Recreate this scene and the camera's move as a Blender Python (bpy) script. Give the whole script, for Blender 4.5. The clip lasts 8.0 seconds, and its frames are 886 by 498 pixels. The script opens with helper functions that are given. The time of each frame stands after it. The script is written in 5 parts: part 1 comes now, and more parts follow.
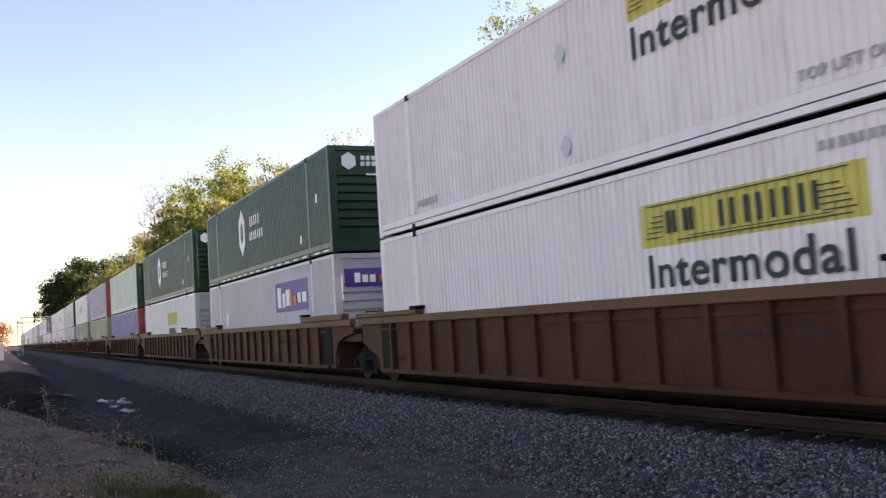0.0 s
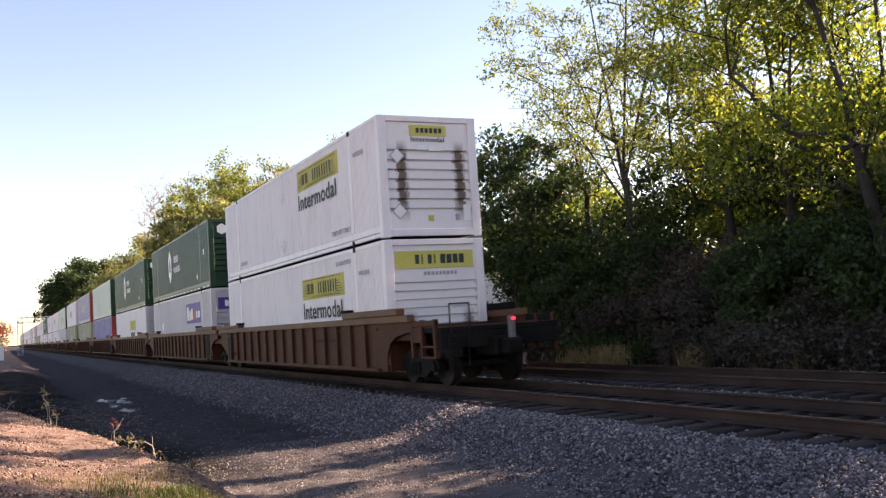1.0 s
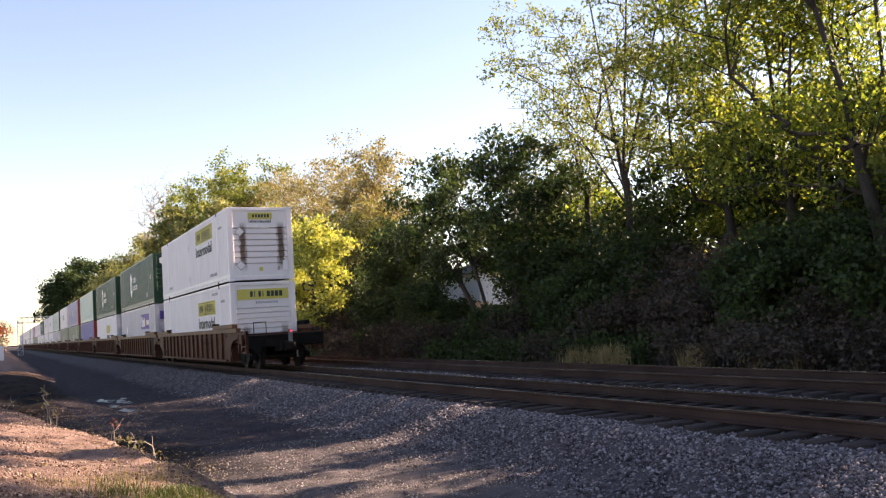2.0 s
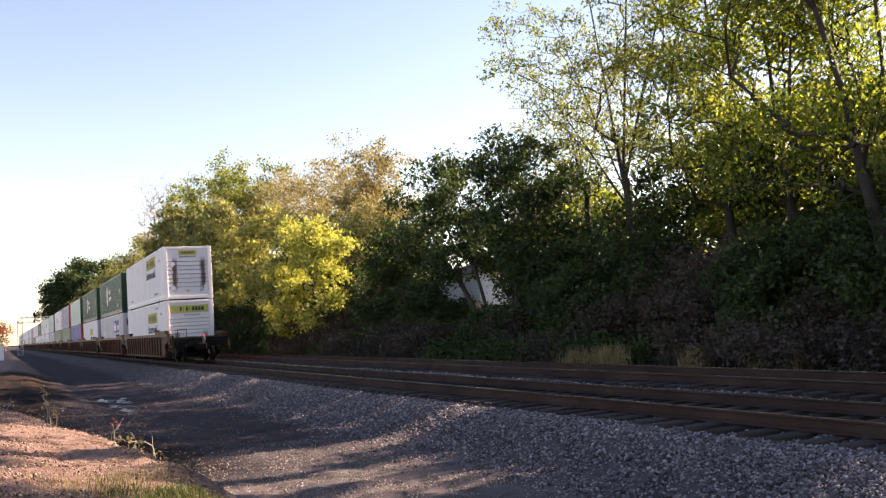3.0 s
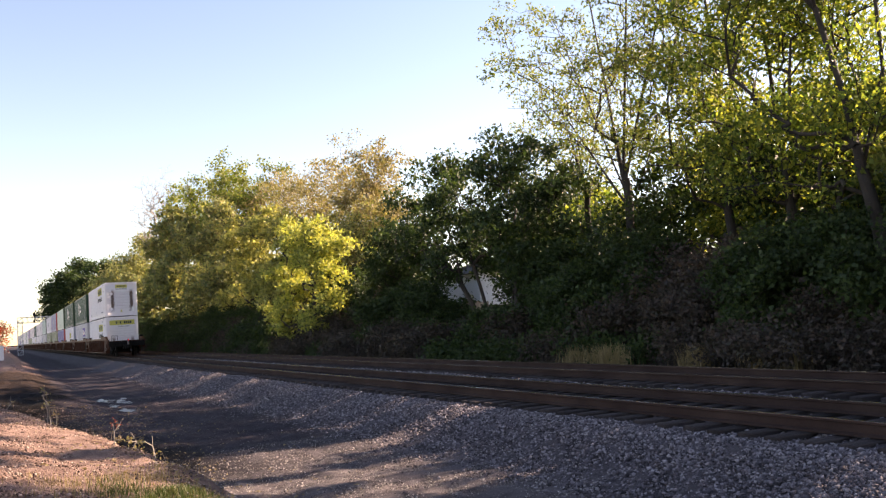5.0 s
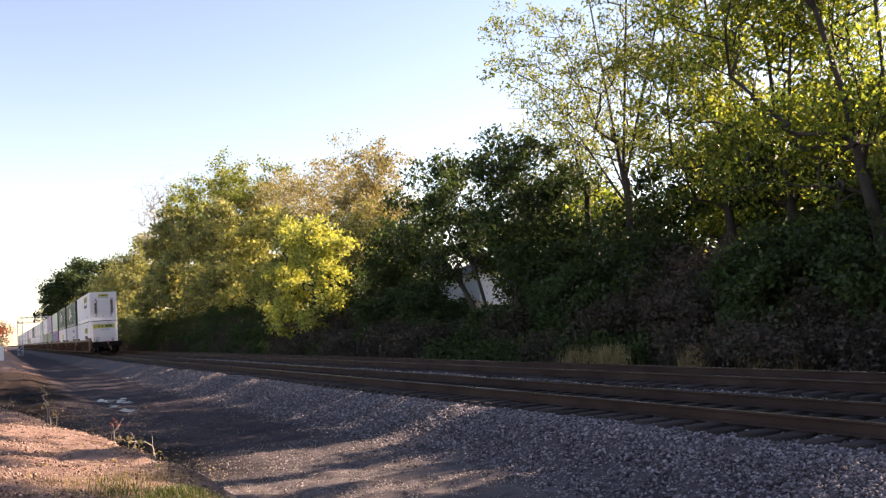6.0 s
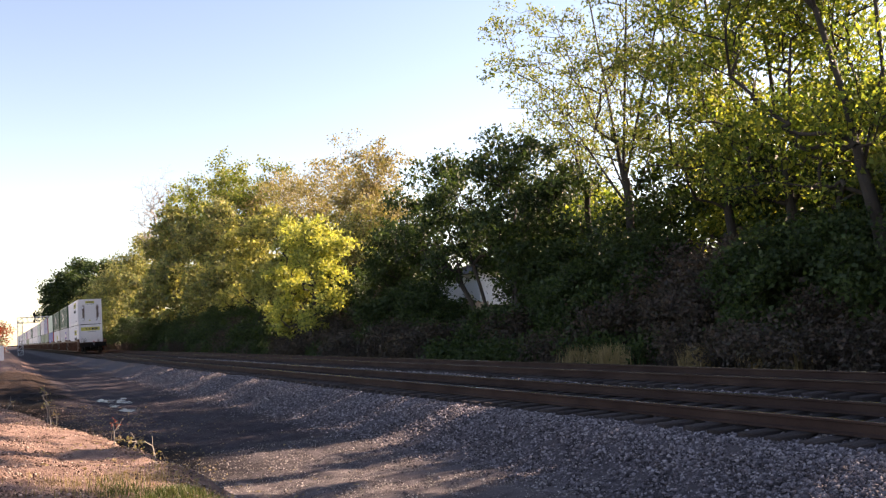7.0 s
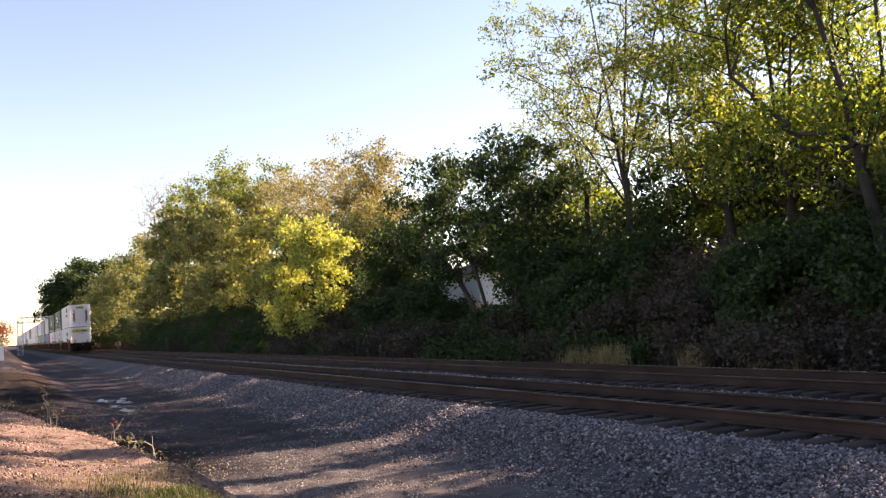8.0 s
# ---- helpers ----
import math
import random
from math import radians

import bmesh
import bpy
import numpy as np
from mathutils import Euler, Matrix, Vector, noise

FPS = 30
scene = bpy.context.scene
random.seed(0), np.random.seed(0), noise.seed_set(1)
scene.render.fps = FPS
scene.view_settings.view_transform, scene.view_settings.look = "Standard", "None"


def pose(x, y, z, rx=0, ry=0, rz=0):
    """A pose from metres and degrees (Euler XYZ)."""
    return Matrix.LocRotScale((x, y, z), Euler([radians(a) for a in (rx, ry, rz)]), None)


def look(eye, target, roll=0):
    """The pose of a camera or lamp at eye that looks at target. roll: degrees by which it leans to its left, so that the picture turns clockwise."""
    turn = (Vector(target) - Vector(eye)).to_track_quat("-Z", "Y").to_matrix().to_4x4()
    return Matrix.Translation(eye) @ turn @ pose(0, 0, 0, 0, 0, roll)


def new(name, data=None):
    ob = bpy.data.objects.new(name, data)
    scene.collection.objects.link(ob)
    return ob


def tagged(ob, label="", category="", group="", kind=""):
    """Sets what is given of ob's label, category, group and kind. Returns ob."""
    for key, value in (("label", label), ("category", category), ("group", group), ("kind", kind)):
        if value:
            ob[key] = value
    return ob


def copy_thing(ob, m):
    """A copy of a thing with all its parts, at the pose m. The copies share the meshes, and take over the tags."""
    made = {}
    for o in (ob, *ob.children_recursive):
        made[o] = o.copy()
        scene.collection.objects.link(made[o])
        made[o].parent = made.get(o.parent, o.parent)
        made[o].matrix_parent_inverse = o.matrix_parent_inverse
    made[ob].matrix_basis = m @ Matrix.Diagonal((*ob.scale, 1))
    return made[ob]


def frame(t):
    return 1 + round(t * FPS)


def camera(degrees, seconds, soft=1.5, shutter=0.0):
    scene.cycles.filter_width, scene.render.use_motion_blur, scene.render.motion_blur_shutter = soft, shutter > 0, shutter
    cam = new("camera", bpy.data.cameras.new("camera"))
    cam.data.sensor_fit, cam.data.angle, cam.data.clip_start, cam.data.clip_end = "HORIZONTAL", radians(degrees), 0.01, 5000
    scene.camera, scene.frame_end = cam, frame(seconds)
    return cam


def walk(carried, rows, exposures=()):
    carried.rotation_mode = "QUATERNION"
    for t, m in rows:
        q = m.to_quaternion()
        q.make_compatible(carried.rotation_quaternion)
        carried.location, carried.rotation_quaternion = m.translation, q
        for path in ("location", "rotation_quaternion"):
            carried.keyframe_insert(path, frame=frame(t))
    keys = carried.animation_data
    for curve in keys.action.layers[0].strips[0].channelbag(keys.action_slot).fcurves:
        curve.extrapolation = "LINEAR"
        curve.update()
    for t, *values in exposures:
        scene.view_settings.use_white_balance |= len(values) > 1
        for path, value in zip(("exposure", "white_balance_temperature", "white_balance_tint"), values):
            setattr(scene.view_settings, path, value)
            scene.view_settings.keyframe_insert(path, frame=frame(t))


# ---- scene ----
# z = 0 is the top of the rails, y runs along the track, away from the camera
EYE = (0.0, 0.0, 1.425)
YAW, PITCH, ROLL, FOV = 26.07, 4.353, -3.665, 51.91
cam = camera(FOV, 8.0, soft=1.3, shutter=0.12)
_cy, _sy, _cp, _sp = (math.cos(radians(YAW)), math.sin(radians(YAW)), math.cos(radians(PITCH)), math.sin(radians(PITCH)))
AIM = (EYE[0] + _sy * _cp * 10, EYE[1] + _cy * _cp * 10, EYE[2] + _sp * 10)
CAM_POSE = look(EYE, AIM, ROLL)
walk(cam, [(0.0, CAM_POSE), (8.0, CAM_POSE)], exposures=[(0.0, 2.27, 7700, 25), (8.0, 2.27, 7700, 25)])

# ---- light ----
SUN_EL, SUN_AZ = 23.0, 91.5  # azimuth clockwise from +y
world = bpy.data.worlds.new("world")
scene.world = world
world.use_nodes = True
_nt = world.node_tree
_sky = _nt.nodes.new("ShaderNodeTexSky")
_sky.sky_type = "NISHITA"
_sky.sun_disc = False
_sky.sun_elevation = radians(SUN_EL)
_sky.sun_rotation = radians(SUN_AZ)
_sky.air_density, _sky.dust_density, _sky.ozone_density = 0.95, 0.26, 1.1
_bg = _nt.nodes["Background"]
_nt.links.new(_sky.outputs[0], _bg.inputs[0])
_bg.inputs[1].default_value = 0.066
_sd = bpy.data.lights.new("sun", "SUN")
_sd.energy, _sd.angle, _sd.color = 5.0, radians(0.55), (1.0, 0.86, 0.68)
sun = new("sun", _sd)
_to = Vector((math.sin(radians(SUN_AZ)) * math.cos(radians(SUN_EL)), math.cos(radians(SUN_AZ)) * math.cos(radians(SUN_EL)), math.sin(radians(SUN_EL))))
sun.matrix_world = look(_to * 200, (0, 0, 0))

TRACK_1, TRACK_2 = 9.314, 13.10
SPEED_ROWS = [(0.0, 3.56), (0.5, 11.50), (1.0, 19.48), (1.5, 27.45), (3.5, 58.95), (7.0, 113.5), (8.0, 129.0)]


# ---- materials ----
def nodes_of(name):
    m = bpy.data.materials.new(name)
    m.use_nodes = True
    return m, m.node_tree.nodes, m.node_tree.links, m.node_tree.nodes["Principled BSDF"]


def noise_node(n, l, coord, scale, detail=4.0, rough=0.6):
    t = n.new("ShaderNodeTexNoise")
    t.inputs["Scale"].default_value = scale
    t.inputs["Detail"].default_value = detail
    t.inputs["Roughness"].default_value = rough
    l.new(coord, t.inputs["Vector"])
    return t.outputs["Fac"]


def ramp(n, l, fac, stops):
    r = n.new("ShaderNodeValToRGB")
    e = r.color_ramp.elements
    while len(e) < len(stops):
        e.new(0.5)
    for el, (pos, col) in zip(e, stops):
        el.position = pos
        el.color = (*col, 1) if len(col) == 3 else col
    l.new(fac, r.inputs[0])
    return r.outputs[0]


def mix(n, l, kind, fac, a, b):
    m = n.new("ShaderNodeMix")
    m.data_type = "RGBA"
    m.blend_type = kind
    for sock, v in ((0, fac), (6, a), (7, b)):
        if isinstance(v, (int, float)):
            m.inputs[sock].default_value = v
        elif isinstance(v, tuple):
            m.inputs[sock].default_value = (*v, 1)
        else:
            l.new(v, m.inputs[sock])
    return m.outputs[2]


def surf(name, c1, c2, big=0.6, fine=18.0, rough=0.6, metal=0.0, bump=0.3, dist=0.01, speck=0.25, dirt=None, dirt_amt=0.5, rnd=0.0, stretch=None, spec=0.5):
    """A worn surface: two tones at a large scale, grain at a fine one, optional dirt, relief and variation from piece to piece."""
    m, n, l, b = nodes_of(name)
    co = n.new("ShaderNodeTexCoord").outputs["Object"]
    if stretch:
        mp = n.new("ShaderNodeMapping")
        mp.inputs["Scale"].default_value = stretch
        l.new(co, mp.inputs["Vector"])
        co = mp.outputs[0]
    f1 = noise_node(n, l, co, big)
    f2 = noise_node(n, l, co, fine, 5.0, 0.7)
    col = ramp(n, l, f1, [(0.32, c1), (0.68, c2)])
    grain = ramp(n, l, f2, [(0.3, (1 - speck,) * 3), (0.7, (1.0,) * 3)])
    col = mix(n, l, "MULTIPLY", 1.0, col, grain)
    if dirt:
        f3 = noise_node(n, l, co, big * 3.1, 6.0, 0.7)
        msk = ramp(n, l, f3, [(0.52, (0, 0, 0)), (0.72, (dirt_amt,) * 3)])
        col = mix(n, l, "MIX", msk, col, dirt)
    if rnd:
        oi = n.new("ShaderNodeObjectInfo").outputs["Random"]
        col = mix(n, l, "MULTIPLY", 1.0, col, ramp(n, l, oi, [(0.0, (1 - rnd,) * 3), (1.0, (1.0,) * 3)]))
    l.new(col, b.inputs["Base Color"])
    b.inputs["Roughness"].default_value = rough
    b.inputs["Metallic"].default_value = metal
    b.inputs["Specular IOR Level"].default_value = spec
    if bump:
        bp = n.new("ShaderNodeBump")
        bp.inputs["Strength"].default_value = bump
        bp.inputs["Distance"].default_value = dist
        l.new(f2, bp.inputs["Height"])
        l.new(bp.outputs[0], b.inputs["Normal"])
    return m


def leaf_mat(name, tones, trans=0.45):
    """Leaves: one tone a leaf, with light coming through."""
    m, n, l, b = nodes_of(name)
    g = n.new("ShaderNodeNewGeometry").outputs["Random Per Island"]
    k = len(tones)
    col = ramp(n, l, g, [(i / max(1, k - 1), c) for i, c in enumerate(tones)])
    co = n.new("ShaderNodeTexCoord").outputs["Object"]
    f = noise_node(n, l, co, 0.5, 3.0)
    col = mix(n, l, "MULTIPLY", 1.0, col, ramp(n, l, f, [(0.3, (0.6, 0.62, 0.6)), (0.7, (1.0, 1.0, 1.0))]))
    l.new(col, b.inputs["Base Color"])
    b.inputs["Roughness"].default_value = 0.55
    b.inputs["Specular IOR Level"].default_value = 0.3
    tr = n.new("ShaderNodeBsdfTranslucent")
    l.new(mix(n, l, "MULTIPLY", 1.0, col, (1.0, 1.0, 0.55)), tr.inputs[0])
    ms = n.new("ShaderNodeMixShader")
    ms.inputs[0].default_value = trans
    l.new(b.outputs[0], ms.inputs[1])
    l.new(tr.outputs[0], ms.inputs[2])
    l.new(ms.outputs[0], n["Material Output"].inputs[0])
    return m


M = {}
M["gravel_road"] = surf("gravel_road", (0.10, 0.095, 0.105), (0.17, 0.16, 0.165), 0.35, 60, 0.85, bump=0.8, dist=0.03, speck=0.55, dirt=(0.05, 0.045, 0.045), dirt_amt=0.7)
M["ballast"] = surf("ballast", (0.20, 0.195, 0.21), (0.34, 0.33, 0.34), 1.0, 40, 0.85, bump=0.8, speck=0.5)
M["rail"] = surf("rail", (0.042, 0.026, 0.023), (0.074, 0.047, 0.039), 1.0, 30, 0.8, 0.0, 0.2, spec=0.05)
M["rail_head"] = surf("rail_head", (0.26, 0.245, 0.25), (0.38, 0.36, 0.36), 2.0, 50, 0.22, 0.9, 0.05, speck=0.1)
M["tie"] = surf("tie", (0.038, 0.031, 0.032), (0.09, 0.073, 0.070), 2.0, 30, 0.9, bump=0.8, speck=0.4, rnd=0.4, stretch=(0.3, 3, 3), spec=0.1)
M["white_paint"] = surf("white_paint", (0.74, 0.695, 0.715), (0.80, 0.765, 0.78), 0.5, 12, 0.45, bump=0.05, speck=0.06, dirt=(0.56, 0.50, 0.48), dirt_amt=0.6, stretch=(1, 2.2, 0.3))
M["grey_paint"] = surf("grey_paint", (0.46, 0.45, 0.50), (0.54, 0.53, 0.58), 0.5, 12, 0.4, bump=0.05, speck=0.08, dirt=(0.4, 0.38, 0.38), dirt_amt=0.3)
M["green_paint"] = surf("green_paint", (0.008, 0.045, 0.022), (0.014, 0.062, 0.032), 0.5, 12, 0.4, bump=0.05, speck=0.15, dirt=(0.06, 0.075, 0.065), dirt_amt=0.3, spec=0.3)
# grey mixed into the green is dust plus a painted sheen of sky
M["dusty_green_paint"] = surf("dusty_green_paint", (0.04, 0.098, 0.08), (0.06, 0.122, 0.10), 0.5, 12, 0.42, bump=0.04, speck=0.15, dirt=(0.11, 0.13, 0.13), dirt_amt=0.5, stretch=(1, 1.6, 0.4), spec=0.35)
M["pale_green_paint"] = surf("pale_green_paint", (0.45, 0.56, 0.5), (0.55, 0.64, 0.58), 0.5, 12, 0.4, bump=0.05, speck=0.1)
M["blue_paint"] = surf("blue_paint", (0.12, 0.13, 0.36), (0.18, 0.19, 0.42), 0.5, 12, 0.4, bump=0.05, speck=0.1)
M["violet_paint"] = surf("violet_paint", (0.13, 0.095, 0.33), (0.18, 0.14, 0.40), 0.5, 12, 0.4, bump=0.05, speck=0.1)
M["slate_paint"] = surf("slate_paint", (0.26, 0.26, 0.42), (0.34, 0.33, 0.48), 0.5, 12, 0.4, bump=0.05, speck=0.1)
M["olive_paint"] = surf("olive_paint", (0.22, 0.25, 0.16), (0.34, 0.36, 0.27), 0.5, 12, 0.45, bump=0.05, speck=0.1)
M["red_paint"] = surf("red_paint", (0.35, 0.04, 0.03), (0.45, 0.06, 0.05), 1.0, 14, 0.4, bump=0.05, speck=0.1)
M["yellow_sign"] = surf("yellow_sign", (0.50, 0.44, 0.08), (0.58, 0.52, 0.12), 1.0, 12, 0.45, bump=0.03, speck=0.08)
M["dark_letter"] = surf("dark_letter", (0.03, 0.045, 0.05), (0.05, 0.065, 0.065), 2.0, 20, 0.5, bump=0.0, speck=0.1, spec=0.1)
M["white_letter"] = surf("white_letter", (0.75, 0.75, 0.75), (0.82, 0.82, 0.82), 2.0, 20, 0.5, bump=0.0, speck=0.05)
M["grey_letter"] = surf("grey_letter", (0.30, 0.29, 0.32), (0.38, 0.37, 0.39), 2.0, 20, 0.5, bump=0.0, speck=0.05)
M["purple_sign"] = surf("purple_sign", (0.06, 0.03, 0.22), (0.09, 0.05, 0.28), 2.0, 20, 0.4, bump=0.0, speck=0.05)
M["orange_mark"] = surf("orange_mark", (0.6, 0.09, 0.03), (0.7, 0.12, 0.04), 2.0, 20, 0.5, bump=0.0, speck=0.05)
M["car_brown"] = surf("car_brown", (0.062, 0.021, 0.012), (0.098, 0.036, 0.02), 0.9, 14, 0.6, bump=0.2, speck=0.3, dirt=(0.020, 0.013, 0.012), dirt_amt=0.9, stretch=(1, 1.4, 0.4), spec=0.12)
M["chord_brown"] = surf("chord_brown", (0.105, 0.048, 0.027), (0.165, 0.078, 0.038), 0.6, 14, 0.55, bump=0.2, speck=0.2, dirt=(0.07, 0.04, 0.03), dirt_amt=0.6, spec=0.2)
M["black_steel"] = surf("black_steel", (0.006, 0.0055, 0.0055), (0.015, 0.0135, 0.013), 1.5, 20, 0.7, 0.0, 0.2, speck=0.3, spec=0.08)
M["wheel_steel"] = surf("wheel_steel", (0.014, 0.012, 0.011), (0.03, 0.026, 0.023), 2.0, 20, 0.6, 0.2, 0.1, spec=0.1)
M["bark"] = surf("bark", (0.028, 0.023, 0.019), (0.06, 0.05, 0.041), 1.0, 14, 0.95, bump=0.9, dist=0.03, speck=0.5, stretch=(1, 1, 0.25))
M["pale_bark"] = surf("pale_bark", (0.20, 0.175, 0.15), (0.32, 0.29, 0.26), 1.0, 14, 0.9, bump=0.6, dist=0.03, speck=0.4, stretch=(1, 1, 0.3))
M["leaf_green"] = leaf_mat("leaf_green", [(0.08, 0.13, 0.034), (0.15, 0.22, 0.05), (0.29, 0.34, 0.07), (0.48, 0.48, 0.09)], 0.6)
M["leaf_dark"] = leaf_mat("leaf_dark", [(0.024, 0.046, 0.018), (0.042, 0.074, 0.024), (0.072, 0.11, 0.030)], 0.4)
M["leaf_mixed"] = leaf_mat("leaf_mixed", [(0.11, 0.155, 0.04), (0.18, 0.235, 0.055), (0.29, 0.31, 0.07), (0.17, 0.15, 0.075)], 0.5)
M["leaf_yellow"] = leaf_mat("leaf_yellow", [(0.20, 0.25, 0.08), (0.40, 0.43, 0.12), (0.72, 0.67, 0.17), (0.30, 0.35, 0.09)], 0.5)
M["leaf_gold"] = leaf_mat("leaf_gold", [(0.22, 0.25, 0.09), (0.40, 0.39, 0.13), (0.60, 0.54, 0.17), (0.22, 0.22, 0.09)], 0.5)
M["leaf_olive"] = leaf_mat("leaf_olive", [(0.14, 0.17, 0.085), (0.24, 0.26, 0.11), (0.42, 0.40, 0.15), (0.18, 0.16, 0.09)], 0.5)
M["leaf_tan"] = leaf_mat("leaf_tan", [(0.24, 0.18, 0.10), (0.33, 0.26, 0.13), (0.38, 0.33, 0.14), (0.22, 0.21, 0.10)], 0.4)
M["leaf_red"] = leaf_mat("leaf_red", [(0.45, 0.05, 0.03), (0.60, 0.10, 0.05), (0.16, 0.18, 0.04)], 0.4)
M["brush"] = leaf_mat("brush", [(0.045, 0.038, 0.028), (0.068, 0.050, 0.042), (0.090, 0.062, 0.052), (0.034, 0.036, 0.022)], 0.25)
M["dry_grass"] = leaf_mat("dry_grass", [(0.30, 0.22, 0.11), (0.40, 0.30, 0.16), (0.22, 0.16, 0.08)], 0.3)
M["green_grass"] = leaf_mat("green_grass", [(0.05, 0.08, 0.02), (0.08, 0.11, 0.03), (0.15, 0.13, 0.06)], 0.35)
M["white_siding"] = surf("white_siding", (0.72, 0.73, 0.76), (0.8, 0.81, 0.83), 1.0, 16, 0.6, bump=0.1, speck=0.1)
M["tan_board"] = surf("tan_board", (0.26, 0.19, 0.14), (0.36, 0.28, 0.21), 1.0, 16, 0.8, bump=0.3, speck=0.3)
M["signal_grey"] = surf("signal_grey", (0.42, 0.43, 0.44), (0.5, 0.51, 0.52), 1.0, 16, 0.5, 0.4, 0.05)


M["grimy_grey"] = surf("grimy_grey", (0.10, 0.10, 0.105), (0.17, 0.165, 0.17), 2.0, 20, 0.6, bump=0.1, speck=0.3)
_m, _n, _l, _b = nodes_of("red_lamp")
_b.inputs["Base Color"].default_value = (0.6, 0.02, 0.03, 1)
_b.inputs["Emission Color"].default_value = (1.0, 0.03, 0.06, 1)
_b.inputs["Emission Strength"].default_value = 0.7
M["red_lamp"] = _m


# ---- building helpers ----
def part(name, bm, material, parent, label="", smooth=False):
    if name.endswith("_bars"):
        # every bar is a piece of its own
        co = [v.co.copy() for v in bm.verts]
        bm.free()
        for i in range(0, len(co), 8):
            lo = [min(c[k] for c in co[i:i + 8]) for k in range(3)]
            hi = [max(c[k] for c in co[i:i + 8]) for k in range(3)]
            part(name[:-1], boxes((lo[0], hi[0], lo[1], hi[1], lo[2], hi[2])), material, parent, label)
        return None
    me = bpy.data.meshes.new(name)
    if smooth:
        for f in bm.faces:
            f.smooth = True
    bm.to_mesh(me)
    bm.free()
    return mesh_part(name, me, material, parent, label)


def mesh_part(name, me, material, parent, label=""):
    mats = material if isinstance(material, (list, tuple)) else [material]
    if not me.materials:
        for k in mats:
            me.materials.append(M[k])
    ob = new(name, me)
    if parent is not None:
        ob.parent = parent
    if label:
        tagged(ob, label)
    if name.endswith(("code_marking", "_stripe", "placard", "stripe_panel", "end_code", "end_orange")):
        tagged(ob, kind="stuff")
    return ob


def empty(name, m, label, category, group="", kind=""):
    e = new(name)
    e.empty_display_size = 0.3
    e.matrix_basis = m
    return tagged(e, label, category, group, kind)


def box(bm, x0, x1, y0, y1, z0, z1, bevel=0.0):
    vs = [bm.verts.new((x, y, z)) for x in (x0, x1) for y in (y0, y1) for z in (z0, z1)]
    fs = [bm.faces.new([vs[i] for i in q]) for q in ((0, 1, 3, 2), (4, 6, 7, 5), (0, 4, 5, 1), (2, 3, 7, 6), (0, 2, 6, 4), (1, 5, 7, 3))]
    if bevel:
        es = list({e for f in fs for e in f.edges})
        bmesh.ops.bevel(bm, geom=es, offset=bevel, segments=1, affect="EDGES")
    return bm


def boxes(*specs, bevel=0.0):
    bm = bmesh.new()
    for s in specs:
        box(bm, *s, bevel=bevel)
    return bm


def prism(bm, pts, x0, x1, axis="x"):
    """A closed outline swept along an axis."""
    def at(u, v, w):
        return {"x": (w, u, v), "y": (u, w, v), "z": (u, v, w)}[axis]
    a = [bm.verts.new(at(u, v, x0)) for u, v in pts]
    b = [bm.verts.new(at(u, v, x1)) for u, v in pts]
    k = len(pts)
    for i in range(k):
        bm.faces.new((a[i], a[(i + 1) % k], b[(i + 1) % k], b[i]))
    bm.faces.new(list(reversed(a)))
    bm.faces.new(b)
    bmesh.ops.recalc_face_normals(bm, faces=bm.faces[:])
    return bm


def cyl(bm, p0, p1, r, seg=12, r1=None):
    p0, p1 = Vector(p0), Vector(p1)
    d = p1 - p0
    m = Matrix.Translation((p0 + p1) / 2) @ d.to_track_quat("Z", "Y").to_matrix().to_4x4()
    bmesh.ops.create_cone(bm, cap_ends=True, segments=seg, radius1=r, radius2=r if r1 is None else r1, depth=d.length, matrix=m)
    return bm


def mesh_from(name, verts, faces, smooth=False):
    """verts (n,3) and faces (m,k) arrays of one polygon size."""
    me = bpy.data.meshes.new(name)
    v = np.asarray(verts, np.float32)
    f = np.asarray(faces, np.int32)
    k = f.shape[1]
    me.vertices.add(len(v))
    me.vertices.foreach_set("co", v.ravel())
    me.loops.add(f.size)
    me.loops.foreach_set("vertex_index", f.ravel())
    me.polygons.add(len(f))
    me.polygons.foreach_set("loop_start", np.arange(0, f.size, k, dtype=np.int32))
    if smooth:
        me.polygons.foreach_set("use_smooth", np.ones(len(f), dtype=bool))
    me.update(calc_edges=True)
    me.validate()
    return me


def text_mesh(words, width, height, m, extrude=0.004):
    """Lettering that fills a box from its lower left corner."""
    cu = bpy.data.curves.new("lettering", "FONT")
    cu.body, cu.size, cu.extrude, cu.offset, cu.space_character = words, 1.0, extrude, 0.013, 1.08
    ob = bpy.data.objects.new("lettering", cu)
    me = bpy.data.meshes.new_from_object(ob)
    bpy.data.objects.remove(ob)
    co = np.zeros(len(me.vertices) * 3, np.float32)
    me.vertices.foreach_get("co", co)
    co = co.reshape(-1, 3)
    lo, hi = co.min(0), co.max(0)
    me.transform(m @ Matrix.Diagonal((width / (hi[0] - lo[0]), height / (hi[1] - lo[1]), 1, 1)) @ Matrix.Translation((-lo[0], -lo[1], 0)))
    return me


# ---- ground ----
def smooth(a, b, x):
    t = np.clip((x - a) / (b - a), 0, 1)
    return t * t * (3 - 2 * t)


def waves(x, y, seed, scale, amp):
    r = np.random.RandomState(seed)
    z = np.zeros_like(x, dtype=float)
    for k in range(6):
        a, ph = r.uniform(0, 6.28), r.uniform(0, 6.28)
        w = (2 ** (k * 0.5)) / scale
        z = z + np.sin((x * math.cos(a) + y * math.sin(a)) * w + ph) * amp / (1.5 ** k)
    return z


